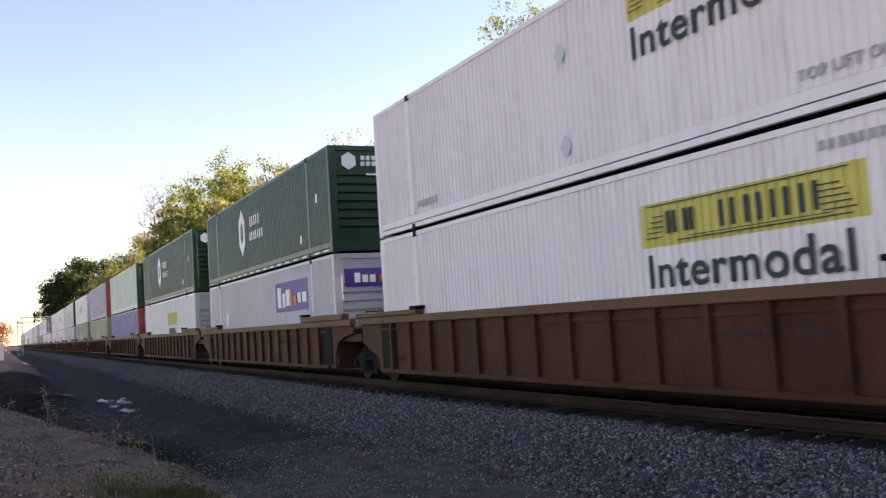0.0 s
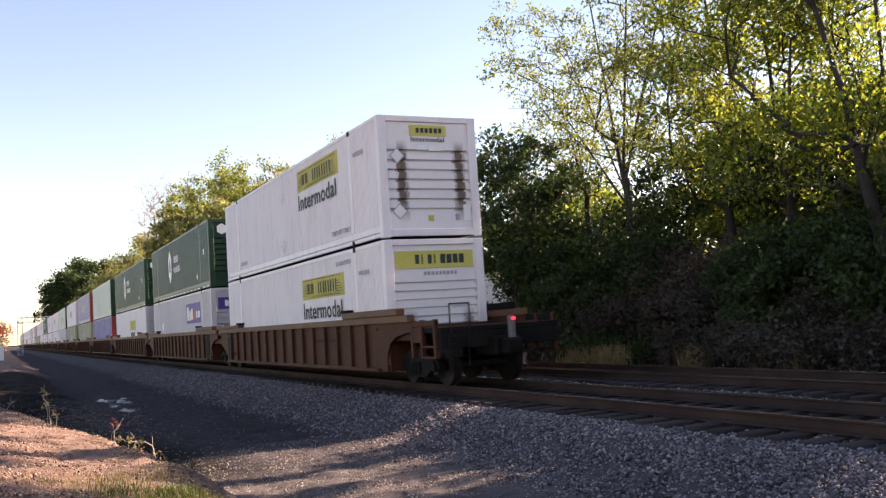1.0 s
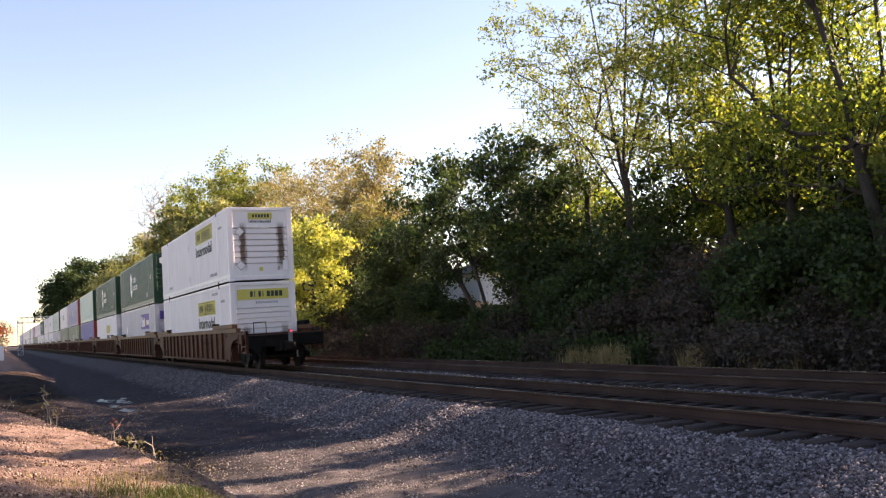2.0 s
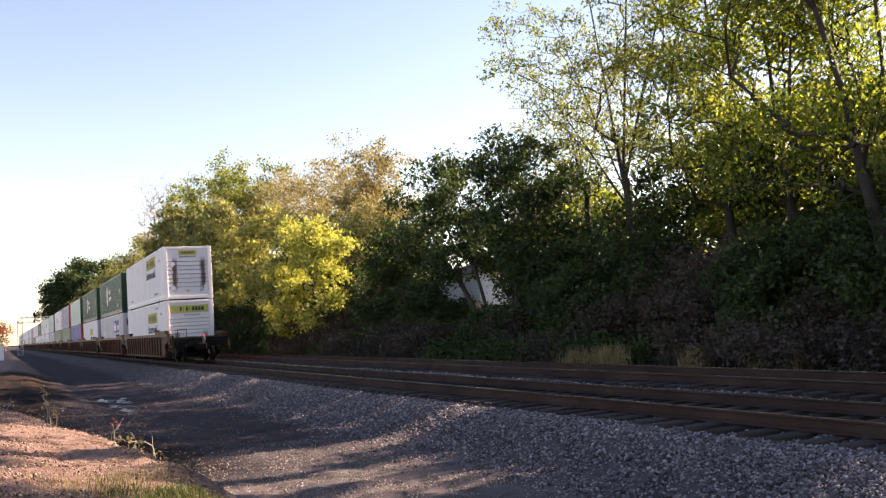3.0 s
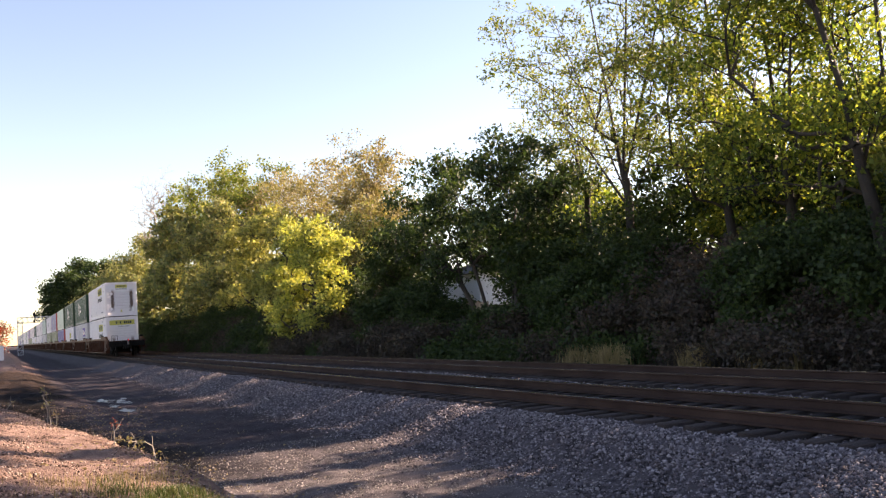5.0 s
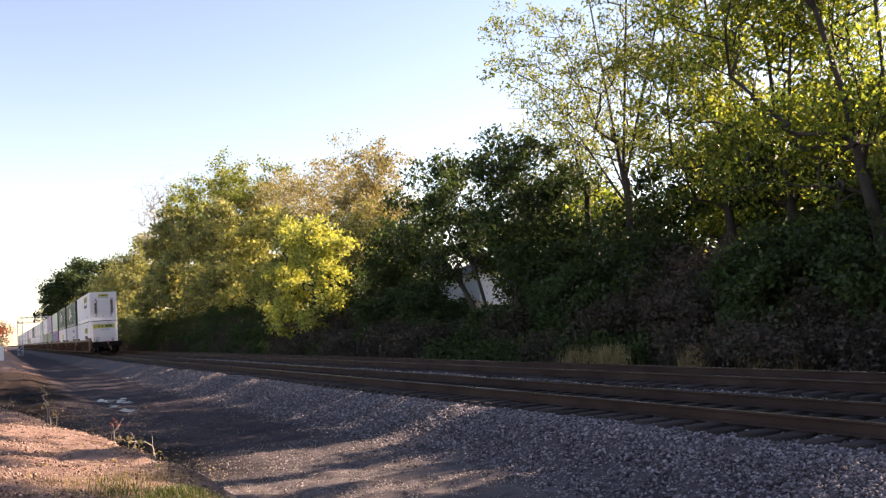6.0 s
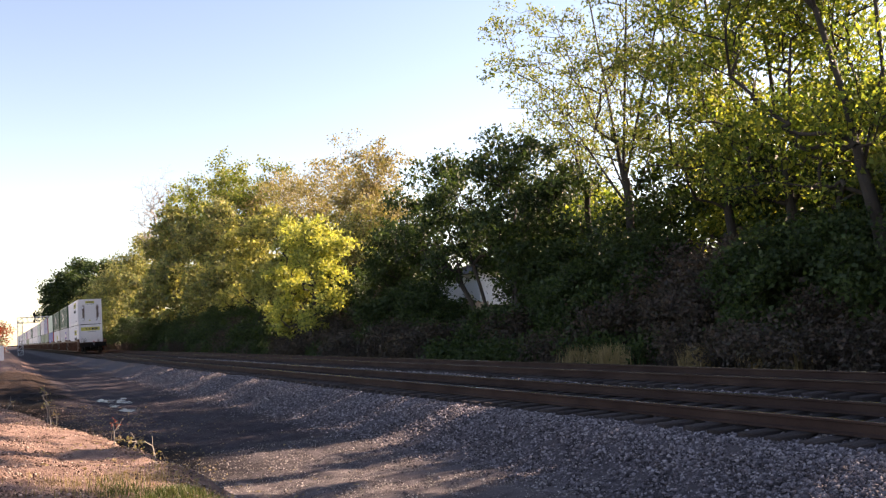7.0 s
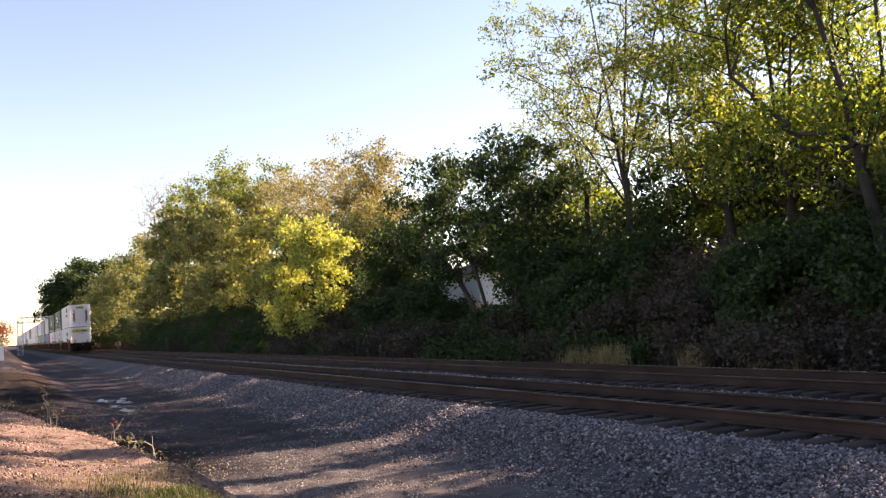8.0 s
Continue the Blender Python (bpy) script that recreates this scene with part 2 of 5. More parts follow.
def ground_z(x, y):
    x, y = np.asarray(x, float), np.asarray(y, float)
    z = np.full(np.broadcast(x, y).shape, -0.72) + waves(x, y, 3, 1.2, 0.018)
    # dirt bank: a near mound with a worn edge, a gully behind it, a second mound further on
    d = np.clip(y - 10.5, 0, 13)
    edge = 1.75 - 0.06 * d - 0.0085 * d ** 2 + 0.07 * np.sin(y * 1.3) + 0.05 * np.sin(y * 3.1 + 1)
    near = smooth(25.5, 20.5, y) * smooth(edge + 1.05, edge - 0.3, x)
    far = smooth(40, 56, y) * smooth(3.4, 1.0, x + 0.3 * np.sin(y * 0.3))
    low = smooth(23, 30, y) * smooth(56, 40, y) * smooth(3.0, 0.6, x + 0.4 * np.sin(y * 0.5))
    rough = waves(x, y, 5, 0.45, 0.022) + waves(x, y, 6, 0.16, 0.008)
    z = z + near * (0.72 + 0.24 * smooth(1.5, -0.7, x) + rough) + far * (0.50 + 0.30 * smooth(2.2, 0.2, x) + rough) + low * (0.34 + rough * 3)
    z = z + smooth(-2, -9, x) * 0.5
    # gully behind the bank
    e = x + (0.06 * d + 0.0085 * d ** 2) * smooth(42, 32, y)
    z = z - 0.16 * np.exp(-((e - 3.0) / 0.55) ** 2) * smooth(12.5, 16, y) * smooth(40, 30, y)
    # wheel ruts of the service road
    z = z - 0.03 * np.exp(-((x - 3.1 - 0.2 * np.sin(y * 0.1)) / 0.28) ** 2) - 0.03 * np.exp(-((x - 4.8 - 0.2 * np.sin(y * 0.1)) / 0.28) ** 2)
    z = z + smooth(6.1, 8.0, x) * 0.46 * (x < 16)
    z = np.where(x > 14.6, -0.26 - smooth(14.6, 16.2, x) * 0.25, z)
    z = z + 0.09 * np.exp(-((x - 11.2) / 0.36) ** 2)
    right = smooth(16.2, 21.5, x) * (2.2 + waves(x, y, 9, 3.0, 0.18))
    z = z + right
    return z


def build_ground():
    def axis(lo, hi, near_lo, near_hi, step):
        a = list(np.arange(near_lo, near_hi, step))
        s, v = step, near_hi
        while v < hi:
            a.append(v)
            s *= 1.25
            v += s
        a.append(hi)
        s, v = step, near_lo
        left = []
        while v > lo:
            s *= 1.25
            v -= s
            left.append(max(v, lo))
        return np.array(left[::-1] + a)
    xs = axis(-2500, 2500, -5, 23, 0.18)
    ys = axis(-800, 4500, 6, 50, 0.24)
    X, Y = np.meshgrid(xs, ys)
    Z = ground_z(X, Y)
    near = (Y < 90) & (np.abs(X) < 30)
    rr = np.random.RandomState(4)
    Z = Z + near * rr.normal(0, 0.012, X.shape)
    v = np.stack([X.ravel(), Y.ravel(), Z.ravel()], 1)
    w, h = len(xs), len(ys)
    i = (np.arange(h - 1)[:, None] * w + np.arange(w - 1)[None, :]).ravel()
    f = np.stack([i, i + 1, i + w + 1, i + w], 1)
    me = mesh_from("ground", v, f, True)
    m, n, l, b = nodes_of("ground_soil")
    co = n.new("ShaderNodeTexCoord").outputs["Object"]
    sep = n.new("ShaderNodeSeparateXYZ")
    l.new(co, sep.inputs[0])
    edge = noise_node(n, l, co, 0.7, 5.0, 0.65)
    def span(sock, a, b, c, d):
        q = n.new("ShaderNodeMapRange")
        for k, v in zip((1, 2, 3, 4), (a, b, c, d)):
            q.inputs[k].default_value = v
        l.new(sock, q.inputs[0])
        return q.outputs[0]
    def calc(kind, a, b, c=0.0):
        q = n.new("ShaderNodeMath"); q.operation = kind
        for k, v in enumerate((a, b, c)):
            if isinstance(v, (int, float)):
                q.inputs[k].default_value = v
            else:
                l.new(v, q.inputs[k])
        return q.outputs[0]
    # distance from the camera's side of the bank: its edge bends away from the road
    bend = calc("MULTIPLY", calc("POWER", span(sep.outputs[1], 9.5, 24, 0.0, 1.55), 2.0), span(sep.outputs[1], 32, 42, 1.0, 0.0))
    across = calc("ADD", sep.outputs[0], bend)
    fine = noise_node(n, l, co, 45.0, 6.0, 0.75)
    mid = noise_node(n, l, co, 3.0, 5.0, 0.6)
    def band(lo, hi, src=None, wob=2.2):
        ad = n.new("ShaderNodeMath"); ad.operation = "MULTIPLY_ADD"
        l.new(edge, ad.inputs[0]); ad.inputs[1].default_value = wob
        l.new(src or sep.outputs[0], ad.inputs[2])
        mr = n.new("ShaderNodeMapRange")
        mr.inputs[1].default_value, mr.inputs[2].default_value = lo + wob / 2, hi + wob / 2
        l.new(ad.outputs[0], mr.inputs[0])
        return mr.outputs[0]
    dirt = ramp(n, l, mid, [(0.3, (0.12, 0.073, 0.060)), (0.7, (0.33, 0.224, 0.19))])
    road = ramp(n, l, mid, [(0.3, (0.023, 0.0185, 0.023)), (0.7, (0.062, 0.052, 0.063))])
    stone = ramp(n, l, mid, [(0.3, (0.062, 0.053, 0.059)), (0.7, (0.135, 0.117, 0.125))])
    soil = ramp(n, l, mid, [(0.3, (0.03, 0.022, 0.018)), (0.7, (0.065, 0.048, 0.038))])
    loose = ramp(n, l, mid, [(0.3, (0.065, 0.054, 0.058)), (0.7, (0.19, 0.163, 0.165))])
    yy = n.new("ShaderNodeMath"); yy.operation = "MULTIPLY_ADD"
    l.new(edge, yy.inputs[0]); yy.inputs[1].default_value = 7.0
    l.new(sep.outputs[1], yy.inputs[2])
    nearby = n.new("ShaderNodeMapRange")
    nearby.inputs[1].default_value, nearby.inputs[2].default_value = 22.0, 16.0
    l.new(yy.outputs[0], nearby.inputs[0])
    road = mix(n, l, "MIX", nearby.outputs[0], road, loose)
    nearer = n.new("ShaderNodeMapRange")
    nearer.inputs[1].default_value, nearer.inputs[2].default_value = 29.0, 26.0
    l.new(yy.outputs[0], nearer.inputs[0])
    # same dirt in a darker tone: shade painted over the bank's middle stretch
    shaded_dirt = ramp(n, l, mid, [(0.3, (0.014, 0.009, 0.008)), (0.7, (0.042, 0.028, 0.023))])
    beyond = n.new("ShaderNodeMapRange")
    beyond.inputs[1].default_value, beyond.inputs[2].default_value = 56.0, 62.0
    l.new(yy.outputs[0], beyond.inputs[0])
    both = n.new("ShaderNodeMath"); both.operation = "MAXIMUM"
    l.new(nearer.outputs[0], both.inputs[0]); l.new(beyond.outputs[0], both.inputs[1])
    dirt = mix(n, l, "MIX", both.outputs[0], shaded_dirt, dirt)
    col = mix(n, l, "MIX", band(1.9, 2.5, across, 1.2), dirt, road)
    # shade painted as near-black earth in the gully between bank and road
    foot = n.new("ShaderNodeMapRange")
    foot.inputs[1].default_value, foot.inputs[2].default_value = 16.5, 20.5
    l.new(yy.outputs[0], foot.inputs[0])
    # far end of the gully's painted shade
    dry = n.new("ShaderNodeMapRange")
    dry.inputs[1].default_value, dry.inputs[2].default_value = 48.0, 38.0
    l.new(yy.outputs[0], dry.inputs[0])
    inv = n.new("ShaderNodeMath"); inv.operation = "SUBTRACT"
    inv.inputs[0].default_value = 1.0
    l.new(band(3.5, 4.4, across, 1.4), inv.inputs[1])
    gully_shade = inv.outputs[0]
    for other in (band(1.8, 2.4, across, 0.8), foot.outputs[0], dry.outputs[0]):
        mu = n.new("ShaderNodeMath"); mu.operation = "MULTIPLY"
        l.new(gully_shade, mu.inputs[0]); l.new(other, mu.inputs[1])
        gully_shade = mu.outputs[0]
    col = mix(n, l, "MIX", gully_shade, col, ramp(n, l, mid, [(0.3, (0.004, 0.003, 0.003)), (0.7, (0.014, 0.010, 0.009))]))
    col = mix(n, l, "MIX", band(5.6, 6.6), col, stone)
    col = mix(n, l, "MIX", band(15.2, 16.4), col, soil)
    col = mix(n, l, "MULTIPLY", 1.0, col, ramp(n, l, fine, [(0.3, (0.5,) * 3), (0.7, (1.15,) * 3)]))
    l.new(col, b.inputs["Base Color"])
    b.inputs["Roughness"].default_value = 0.95
    b.inputs["Specular IOR Level"].default_value = 0.12
    bp = n.new("ShaderNodeBump")
    bp.inputs["Strength"].default_value, bp.inputs["Distance"].default_value = 0.9, 0.04
    l.new(fine, bp.inputs["Height"])
    l.new(bp.outputs[0], b.inputs["Normal"])
    me.materials.append(m)
    tagged(new("ground", me), "gravel road, dirt bank and wooded slope beside the tracks", "ground", kind="structure")


build_ground()


def stones(name, n, xf, yf, size, seed, material, label, sink=0.3):
    """Loose broken stone lying on the ground."""
    r = np.random.RandomState(seed)
    cube = np.array([[1, 0, 0], [-1, 0, 0], [0, 1, 0], [0, -1, 0], [0, 0, 1], [0, 0, -1]], float)
    tris = np.array([(0, 2, 4), (2, 1, 4), (1, 3, 4), (3, 0, 4), (2, 0, 5), (1, 2, 5), (3, 1, 5), (0, 3, 5)])
    x, y = xf(r, n), yf(r, n)
    s = size * np.clip(r.lognormal(0, 0.32, n), 0.4, 1.9) * 0.62
    v = (cube[None] * r.uniform(0.6, 1.15, (n, 6, 1)) + r.uniform(-0.32, 0.32, (n, 6, 3))) * s[:, None, None]
    a, bq = r.uniform(0, 6.28, n), r.uniform(-0.9, 0.9, n)
    ca, sa, cb, sb = np.cos(a)[:, None], np.sin(a)[:, None], np.cos(bq)[:, None], np.sin(bq)[:, None]
    X, Y, Z = v[..., 0], v[..., 1], v[..., 2]
    X, Z = X * cb - Z * sb, X * sb + Z * cb
    X, Y = X * ca - Y * sa, X * sa + Y * ca
    v = np.stack([X + x[:, None], Y + y[:, None], Z * 0.8 + (ground_z(x, y) + s * (1 - 2 * sink) * 0.6)[:, None]], -1)
    f = (tris[None] + (np.arange(n) * 6)[:, None, None]).reshape(-1, 3)
    ob = mesh_part(name, mesh_from(name, v.reshape(-1, 3), f), material, None)
    return tagged(ob, label, "gravel", kind="stuff")


def stone_mat(name, tones):
    m, n, l, b = nodes_of(name)
    g = n.new("ShaderNodeNewGeometry").outputs["Random Per Island"]
    co = n.new("ShaderNodeTexCoord").outputs["Object"]
    col = ramp(n, l, g, tones)
    col = mix(n, l, "MULTIPLY", 1.0, col, ramp(n, l, noise_node(n, l, co, 60.0), [(0.3, (0.7,) * 3), (0.7, (1.1,) * 3)]))
    l.new(col, b.inputs["Base Color"])
    b.inputs["Roughness"].default_value = 0.85
    b.inputs["Specular IOR Level"].default_value = 0.25
    M[name] = m


stone_mat("stone_chip", [(0.0, (0.034, 0.029, 0.033)), (0.45, (0.118, 0.101, 0.112)), (0.8, (0.215, 0.186, 0.2)), (1.0, (0.36, 0.32, 0.325))])
stone_mat("road_chip", [(0.0, (0.025, 0.021, 0.024)), (0.6, (0.068, 0.058, 0.063)), (1.0, (0.22, 0.195, 0.19))])
stone_mat("loose_chip", [(0.0, (0.05, 0.042, 0.044)), (0.6, (0.19, 0.165, 0.155)), (1.0, (0.5, 0.45, 0.42))])
stone_mat("clod", [(0.0, (0.05, 0.03, 0.025)), (0.6, (0.20, 0.13, 0.10)), (1.0, (0.46, 0.36, 0.31))])


# ---- tracks ----
def build_track(x, name, label):
    tr = empty(name, pose(x, 0, 0), label, "railway track", kind="structure")
    for side in (-1, 1):
        c = side * 0.7525
        bm = bmesh.new()
        web = [(-0.07, -0.172), (0.07, -0.172), (0.07, -0.155), (0.012, -0.135), (0.012, -0.045), (0.037, -0.035), (0.037, -0.006), (-0.037, -0.006), (-0.037, -0.035), (-0.012, -0.045), (-0.012, -0.135), (-0.07, -0.155)]
        prism(bm, [(c + u, v) for u, v in web], -60, 900, "y")
        rail = part("rail", bm, "rail", tr)
        part("running_surface", boxes((c - 0.03, c + 0.03, -60, 900, -0.006, 0.0)), "rail_head", rail, "polished steel running surface")
    r = random.Random(5)
    tie = boxes((-1.3, 1.3, -0.115, 0.115, -0.36, -0.18), bevel=0.012)
    me = bpy.data.meshes.new("tie")
    tie.to_mesh(me)
    tie.free()
    me.materials.append(M["tie"])
    y, k = 2.0, 0
    far = bmesh.new()
    while y < 420:
        if k < 150:
            ob = new("tie", me)
            ob.parent = tr
            ob.matrix_basis = pose(r.uniform(-0.04, 0.04), y, r.uniform(-0.012, 0.004), r.uniform(-0.6, 0.6), 0, r.uniform(-1.2, 1.2))
        else:
            box(far, -1.3, 1.3, y - 0.115, y + 0.115, -0.36, -0.18)
        y += 0.50
        k += 1
    ob = part("distant_ties", far, "tie", tr)
    tagged(ob, kind="stuff")
    return tr


build_track(TRACK_1, "track_near", "rusty-sided steel rails on dark wooden ties")
build_track(TRACK_2, "track_far", "second pair of steel rails on dark ties")
stones("ballast", 72000, lambda r, n: np.minimum(8.3, 5.9 + 2.4 * np.sqrt(r.uniform(0, 1, n)) - np.abs(r.normal(0, 0.35, n))), lambda r, n: 5.5 + 50 * r.uniform(0, 1, n) ** 1.6, 0.034, 11, "stone_chip", "grey crushed stone ballast on the track shoulder")
stones("ballast", 9500, lambda r, n: 10.75 + 0.95 * r.uniform(0, 1, n), lambda r, n: 7 + 60 * r.uniform(0, 1, n) ** 1.6, 0.042, 12, "stone_chip", "pale crushed stone between the two tracks", 0.1)
stones("ballast", 13000, lambda r, n: 8.32 + 2.1 * r.uniform(0, 1, n), lambda r, n: 6 + 40 * r.uniform(0, 1, n) ** 1.6, 0.038, 13, "stone_chip", "dark crushed stone between the ties")
stones("road_gravel", 9000, lambda r, n: 1.0 + 5.6 * r.uniform(0, 1, n), lambda r, n: 8 + 30 * r.uniform(0, 1, n) ** 1.8, 0.017, 14, "road_chip", "loose fine gravel on the service road")
stones("road_gravel", 16000, lambda r, n: 2.0 + 4.8 * r.uniform(0, 1, n), lambda r, n: 9.2 + 8 * r.uniform(0, 1, n) ** 1.5, 0.017, 16, "loose_chip", "pale loose gravel on the service road")
stones("dirt_clods", 16000, lambda r, n: -1.5 + 3.6 * r.uniform(0, 1, n), lambda r, n: 8.5 + 22 * r.uniform(0, 1, n) ** 1.5, 0.02, 15, "clod", "loose clods and pebbles on the dirt bank")


# ---- train ----
CL, CH, CW = 16.15, 2.91, 1.30  # container length, height, half width
CYCLE = 19.51


def corrugated(side_x, out, z0, z1, y0, y1, pitch, depth, cuts, pick):
    """A side sheet with vertical ribs. cuts: heights at which the paint changes; pick(y, z): the paint's number."""
    ys = []
    y = y0
    while y < y1 - 0.01:
        for u, d in ((0.0, 0.0), (0.30, 0.0), (0.42, 1.0), (0.88, 1.0)):
            if y + u * pitch < y1:
                ys.append((y + u * pitch, d))
        y += pitch
    ys.append((y1, 0.0))
    zs = sorted([z0, z1] + [c for c in cuts if z0 < c < z1])
    bm = bmesh.new()
    rows = [[bm.verts.new((side_x - out * depth * d, yy, zz)) for yy, d in ys] for zz in zs]
    for a in range(len(zs) - 1):
        for b in range(len(ys) - 1):
            q = (rows[a][b], rows[a][b + 1], rows[a + 1][b + 1], rows[a + 1][b])
            f = bm.faces.new(q if out > 0 else q[::-1])
            f.material_index = pick((ys[b][0] + ys[b + 1][0]) / 2, (zs[a] + zs[a + 1]) / 2)
    return bm


def side_text(y, z):
    """Lettering on the side that faces -x: it reads towards -y."""
    return Matrix(((0, 0, -1, -CW - 0.006), (-1, 0, 0, y), (0, 1, 0, z), (0, 0, 0, 1)))


def end_text(x, z):
    return Matrix(((1, 0, 0, x), (0, 0, -1, -0.008), (0, 1, 0, z), (0, 0, 0, 1)))


def side_bars(bars):
    return boxes(*[(-CW - 0.008, -CW - 0.002, y0, y1, z0, z1) for y0, y1, z0, z1 in bars])


def end_bars(bars):
    return boxes(*[(x0, x1, -0.010, -0.002, z0, z1) for x0, x1, z0, z1 in bars])


def polygon_plate(pts, m, depth=0.005):
    bm = bmesh.new()
    prism(bm, pts, 0, depth, "z")
    bmesh.ops.transform(bm, matrix=m, verts=bm.verts[:])
    return bm


def glyph_bars(y_from, y_to, z0, z1, k, seed):
    """Illegible or withheld lettering as a row of upright bars along the side."""
    r = random.Random(seed)
    out, step = [], (y_from - y_to) / k
    for i in range(k):
        a = y_from - i * step
        out.append((a - step * r.uniform(0.55, 0.8), a, z0, z1))
    return out


def container(paint, label, end_paint=None, sign="", rusty=False, pitch=0.29):
    """A 53-foot domestic container; origin at the middle of its rear sill."""
    end_paint = end_paint or paint
    c = empty("shipping_container", pose(0, 0, 0), label, "shipping container")
    paints, cuts, areas = [paint], [], []
    if sign == "yellow_low":
        areas = [(2.85, 6.55, 1.78, 2.38, "yellow_sign")]
    elif sign == "yellow_high":
        areas = [(2.85, 6.5, 2.02, 2.66, "yellow_sign")]
    elif sign == "yellow_small":
        areas = [(5.0, 7.8, 1.55, 2.2, "yellow_sign")]
    elif sign == "purple":
        areas = [(2.35, 5.9, 1.52, 2.45, "violet_paint")]
    for a in areas:
        paints.append(a[4])
        cuts += [a[2], a[3]]

    def pick(y, z):
        for i, a in enumerate(areas):
            if a[0] <= y <= a[1] and a[2] <= z <= a[3]:
                return i + 1
        return 0
    for out in (1, -1):
        sheet = corrugated(-CW * out + 0.004 * out, -out, 0.30, CH - 0.09, 0.16, CL - 0.16, pitch, 0.032 if pitch < 0.2 else 0.042, cuts, pick if out == 1 else (lambda y, z: 0))
        part("side_panel", sheet, paints, c)
        s = -CW * out
        lo, hi = min(s, s + 0.09 * out), max(s, s + 0.09 * out)
        part("bottom_rail", boxes((lo, hi, 0.16, CL - 0.16, 0.035, 0.13), (lo + 0.012, hi - 0.012, 0.16, CL - 0.16, 0.15, 0.30), bevel=0.006), paint, c)
        part("top_rail", boxes((lo, hi, 0.16, CL - 0.16, CH - 0.09, CH), bevel=0.008), paint, c)
        for y in (0.0, CL - 0.2):
            part("corner_post", boxes((min(s, s + 0.22 * out), max(s, s + 0.22 * out), y, y + 0.2, 0.0, CH), bevel=0.012), end_paint, c)
        for y in (1.98, 14.17):
            part("lifting_post", boxes((lo - 0.004, hi + 0.004, y - 0.09, y + 0.09, 0.30, CH - 0.12), bevel=0.01), paint, c)
            for z0, z1 in ((CH - 0.12, CH + 0.012), (-0.02, 0.12)):
                part("corner_casting", boxes((min(s, s + 0.17 * out) - 0.006, max(s, s + 0.17 * out), y - 0.09, y + 0.09, z0, z1), bevel=0.01), "black_steel", c, "dark steel corner casting")
    part("roof", boxes((-CW + 0.05, CW - 0.05, 0.05, CL - 0.05, CH - 0.05, CH - 0.012)), paint, c)
    part("floor", boxes((-CW + 0.1, CW - 0.1, 0.1, CL - 0.1, 0.06, 0.16)), "black_steel", c)
    # rear wall: frame, a smooth head panel and pressed horizontal ribs
    door_mat = end_paint + ("_rusty" if sign == "yellow_high" else "_stained") if rusty else end_paint
    part("rear_header", boxes((-CW + 0.22, CW - 0.22, 0.0, 0.12, CH - 0.14, CH), bevel=0.01), end_paint, c)
    part("rear_sill", boxes((-CW + 0.22, CW - 0.22, 0.0, 0.12, 0.03, 0.20), bevel=0.01), end_paint, c)
    bm = bmesh.new()
    zs = [(0.20, 0.05), (0.62, 0.05)]
    z = 0.62
    top = 2.26 if sign != "yellow_low" else 2.02
    k = 7
    st = (top - 0.62) / k
    for i in range(k):
        zs += [(z + 0.006, 0.15), (z + 0.06, 0.15), (z + 0.085, 0.05), (z + st, 0.05)]
        z += st
    zs += [(CH - 0.14, 0.05)]
    a = [bm.verts.new((-CW + 0.22, d, zz)) for zz, d in zs]
    b = [bm.verts.new((CW - 0.22, d, zz)) for zz, d in zs]
    for i in range(len(zs) - 1):
        bm.faces.new((a[i], b[i], b[i + 1], a[i + 1]))
    part("rear_door", bm, door_mat, c)
    part("front_wall", boxes((-CW + 0.22, CW - 0.22, CL - 0.1, CL - 0.04, 0.0, CH)), paint, c)
    # signs
    if sign in ("yellow_low", "yellow_high"):
        zo = 1.78 if sign == "yellow_low" else 2.02
        word = text_mesh("Intermodal", 3.35, 0.46, side_text(6.42, zo - 0.56))
        mesh_part("lettering", word, "dark_letter", c, "dark green lettering")
        bars = [(6.0 - i * 0.33 - 0.2, 6.0 - i * 0.33, zo + 0.16, zo + 0.46) for i in (0, 1)] + [(5.0 - i * 0.42 - 0.27, 5.0 - i * 0.42, zo + 0.14, zo + 0.47) for i in range(4)]
        bars += [(3.05, 6.4, zo + 0.55, zo + 0.565), (3.05, 5.8, zo + 0.05, zo + 0.065), (3.3, 5.6, zo + 0.09, zo + 0.10)]
        strokes = []
        for y0, y1, z0, z1 in bars:
            if z1 - z0 > 0.2:
                strokes += [(y0, y0 + 0.075, z0, z1), (y1 - 0.075, y1, z0, z1)]
            else:
                strokes.append((y0, y1, z0, z1))
        strokes += [(2.98 + 0.05 * i, 3.42 + 0.03 * i, zo + 0.12 + 0.07 * i, zo + 0.135 + 0.07 * i) for i in range(5)]
        strokes += [(6.12 - 0.02 * i, 6.44 - 0.04 * i, zo + 0.12 + 0.07 * i, zo + 0.135 + 0.07 * i) for i in range(5)]
        for bar in strokes:
            part("sign_bar", side_bars([bar]), "dark_letter", c, "dark bar on a yellow panel")
        part("code_marking", side_bars(glyph_bars(13.9, 12.9, 0.42, 0.56, 8, 3) + (glyph_bars(3.4, 2.25, 2.55, 2.66, 9, 4) if sign == "yellow_low" else []) + glyph_bars(1.7, 1.0, 2.2, 2.3, 6, 5)), "grey_letter", c, "faded grey code marks")
        if sign == "yellow_high":
            mesh_part("lettering", text_mesh("TOP LIFT ONLY", 1.5, 0.13, side_text(3.6, 0.40)), "grey_letter", c, "grey stencilled handling note")
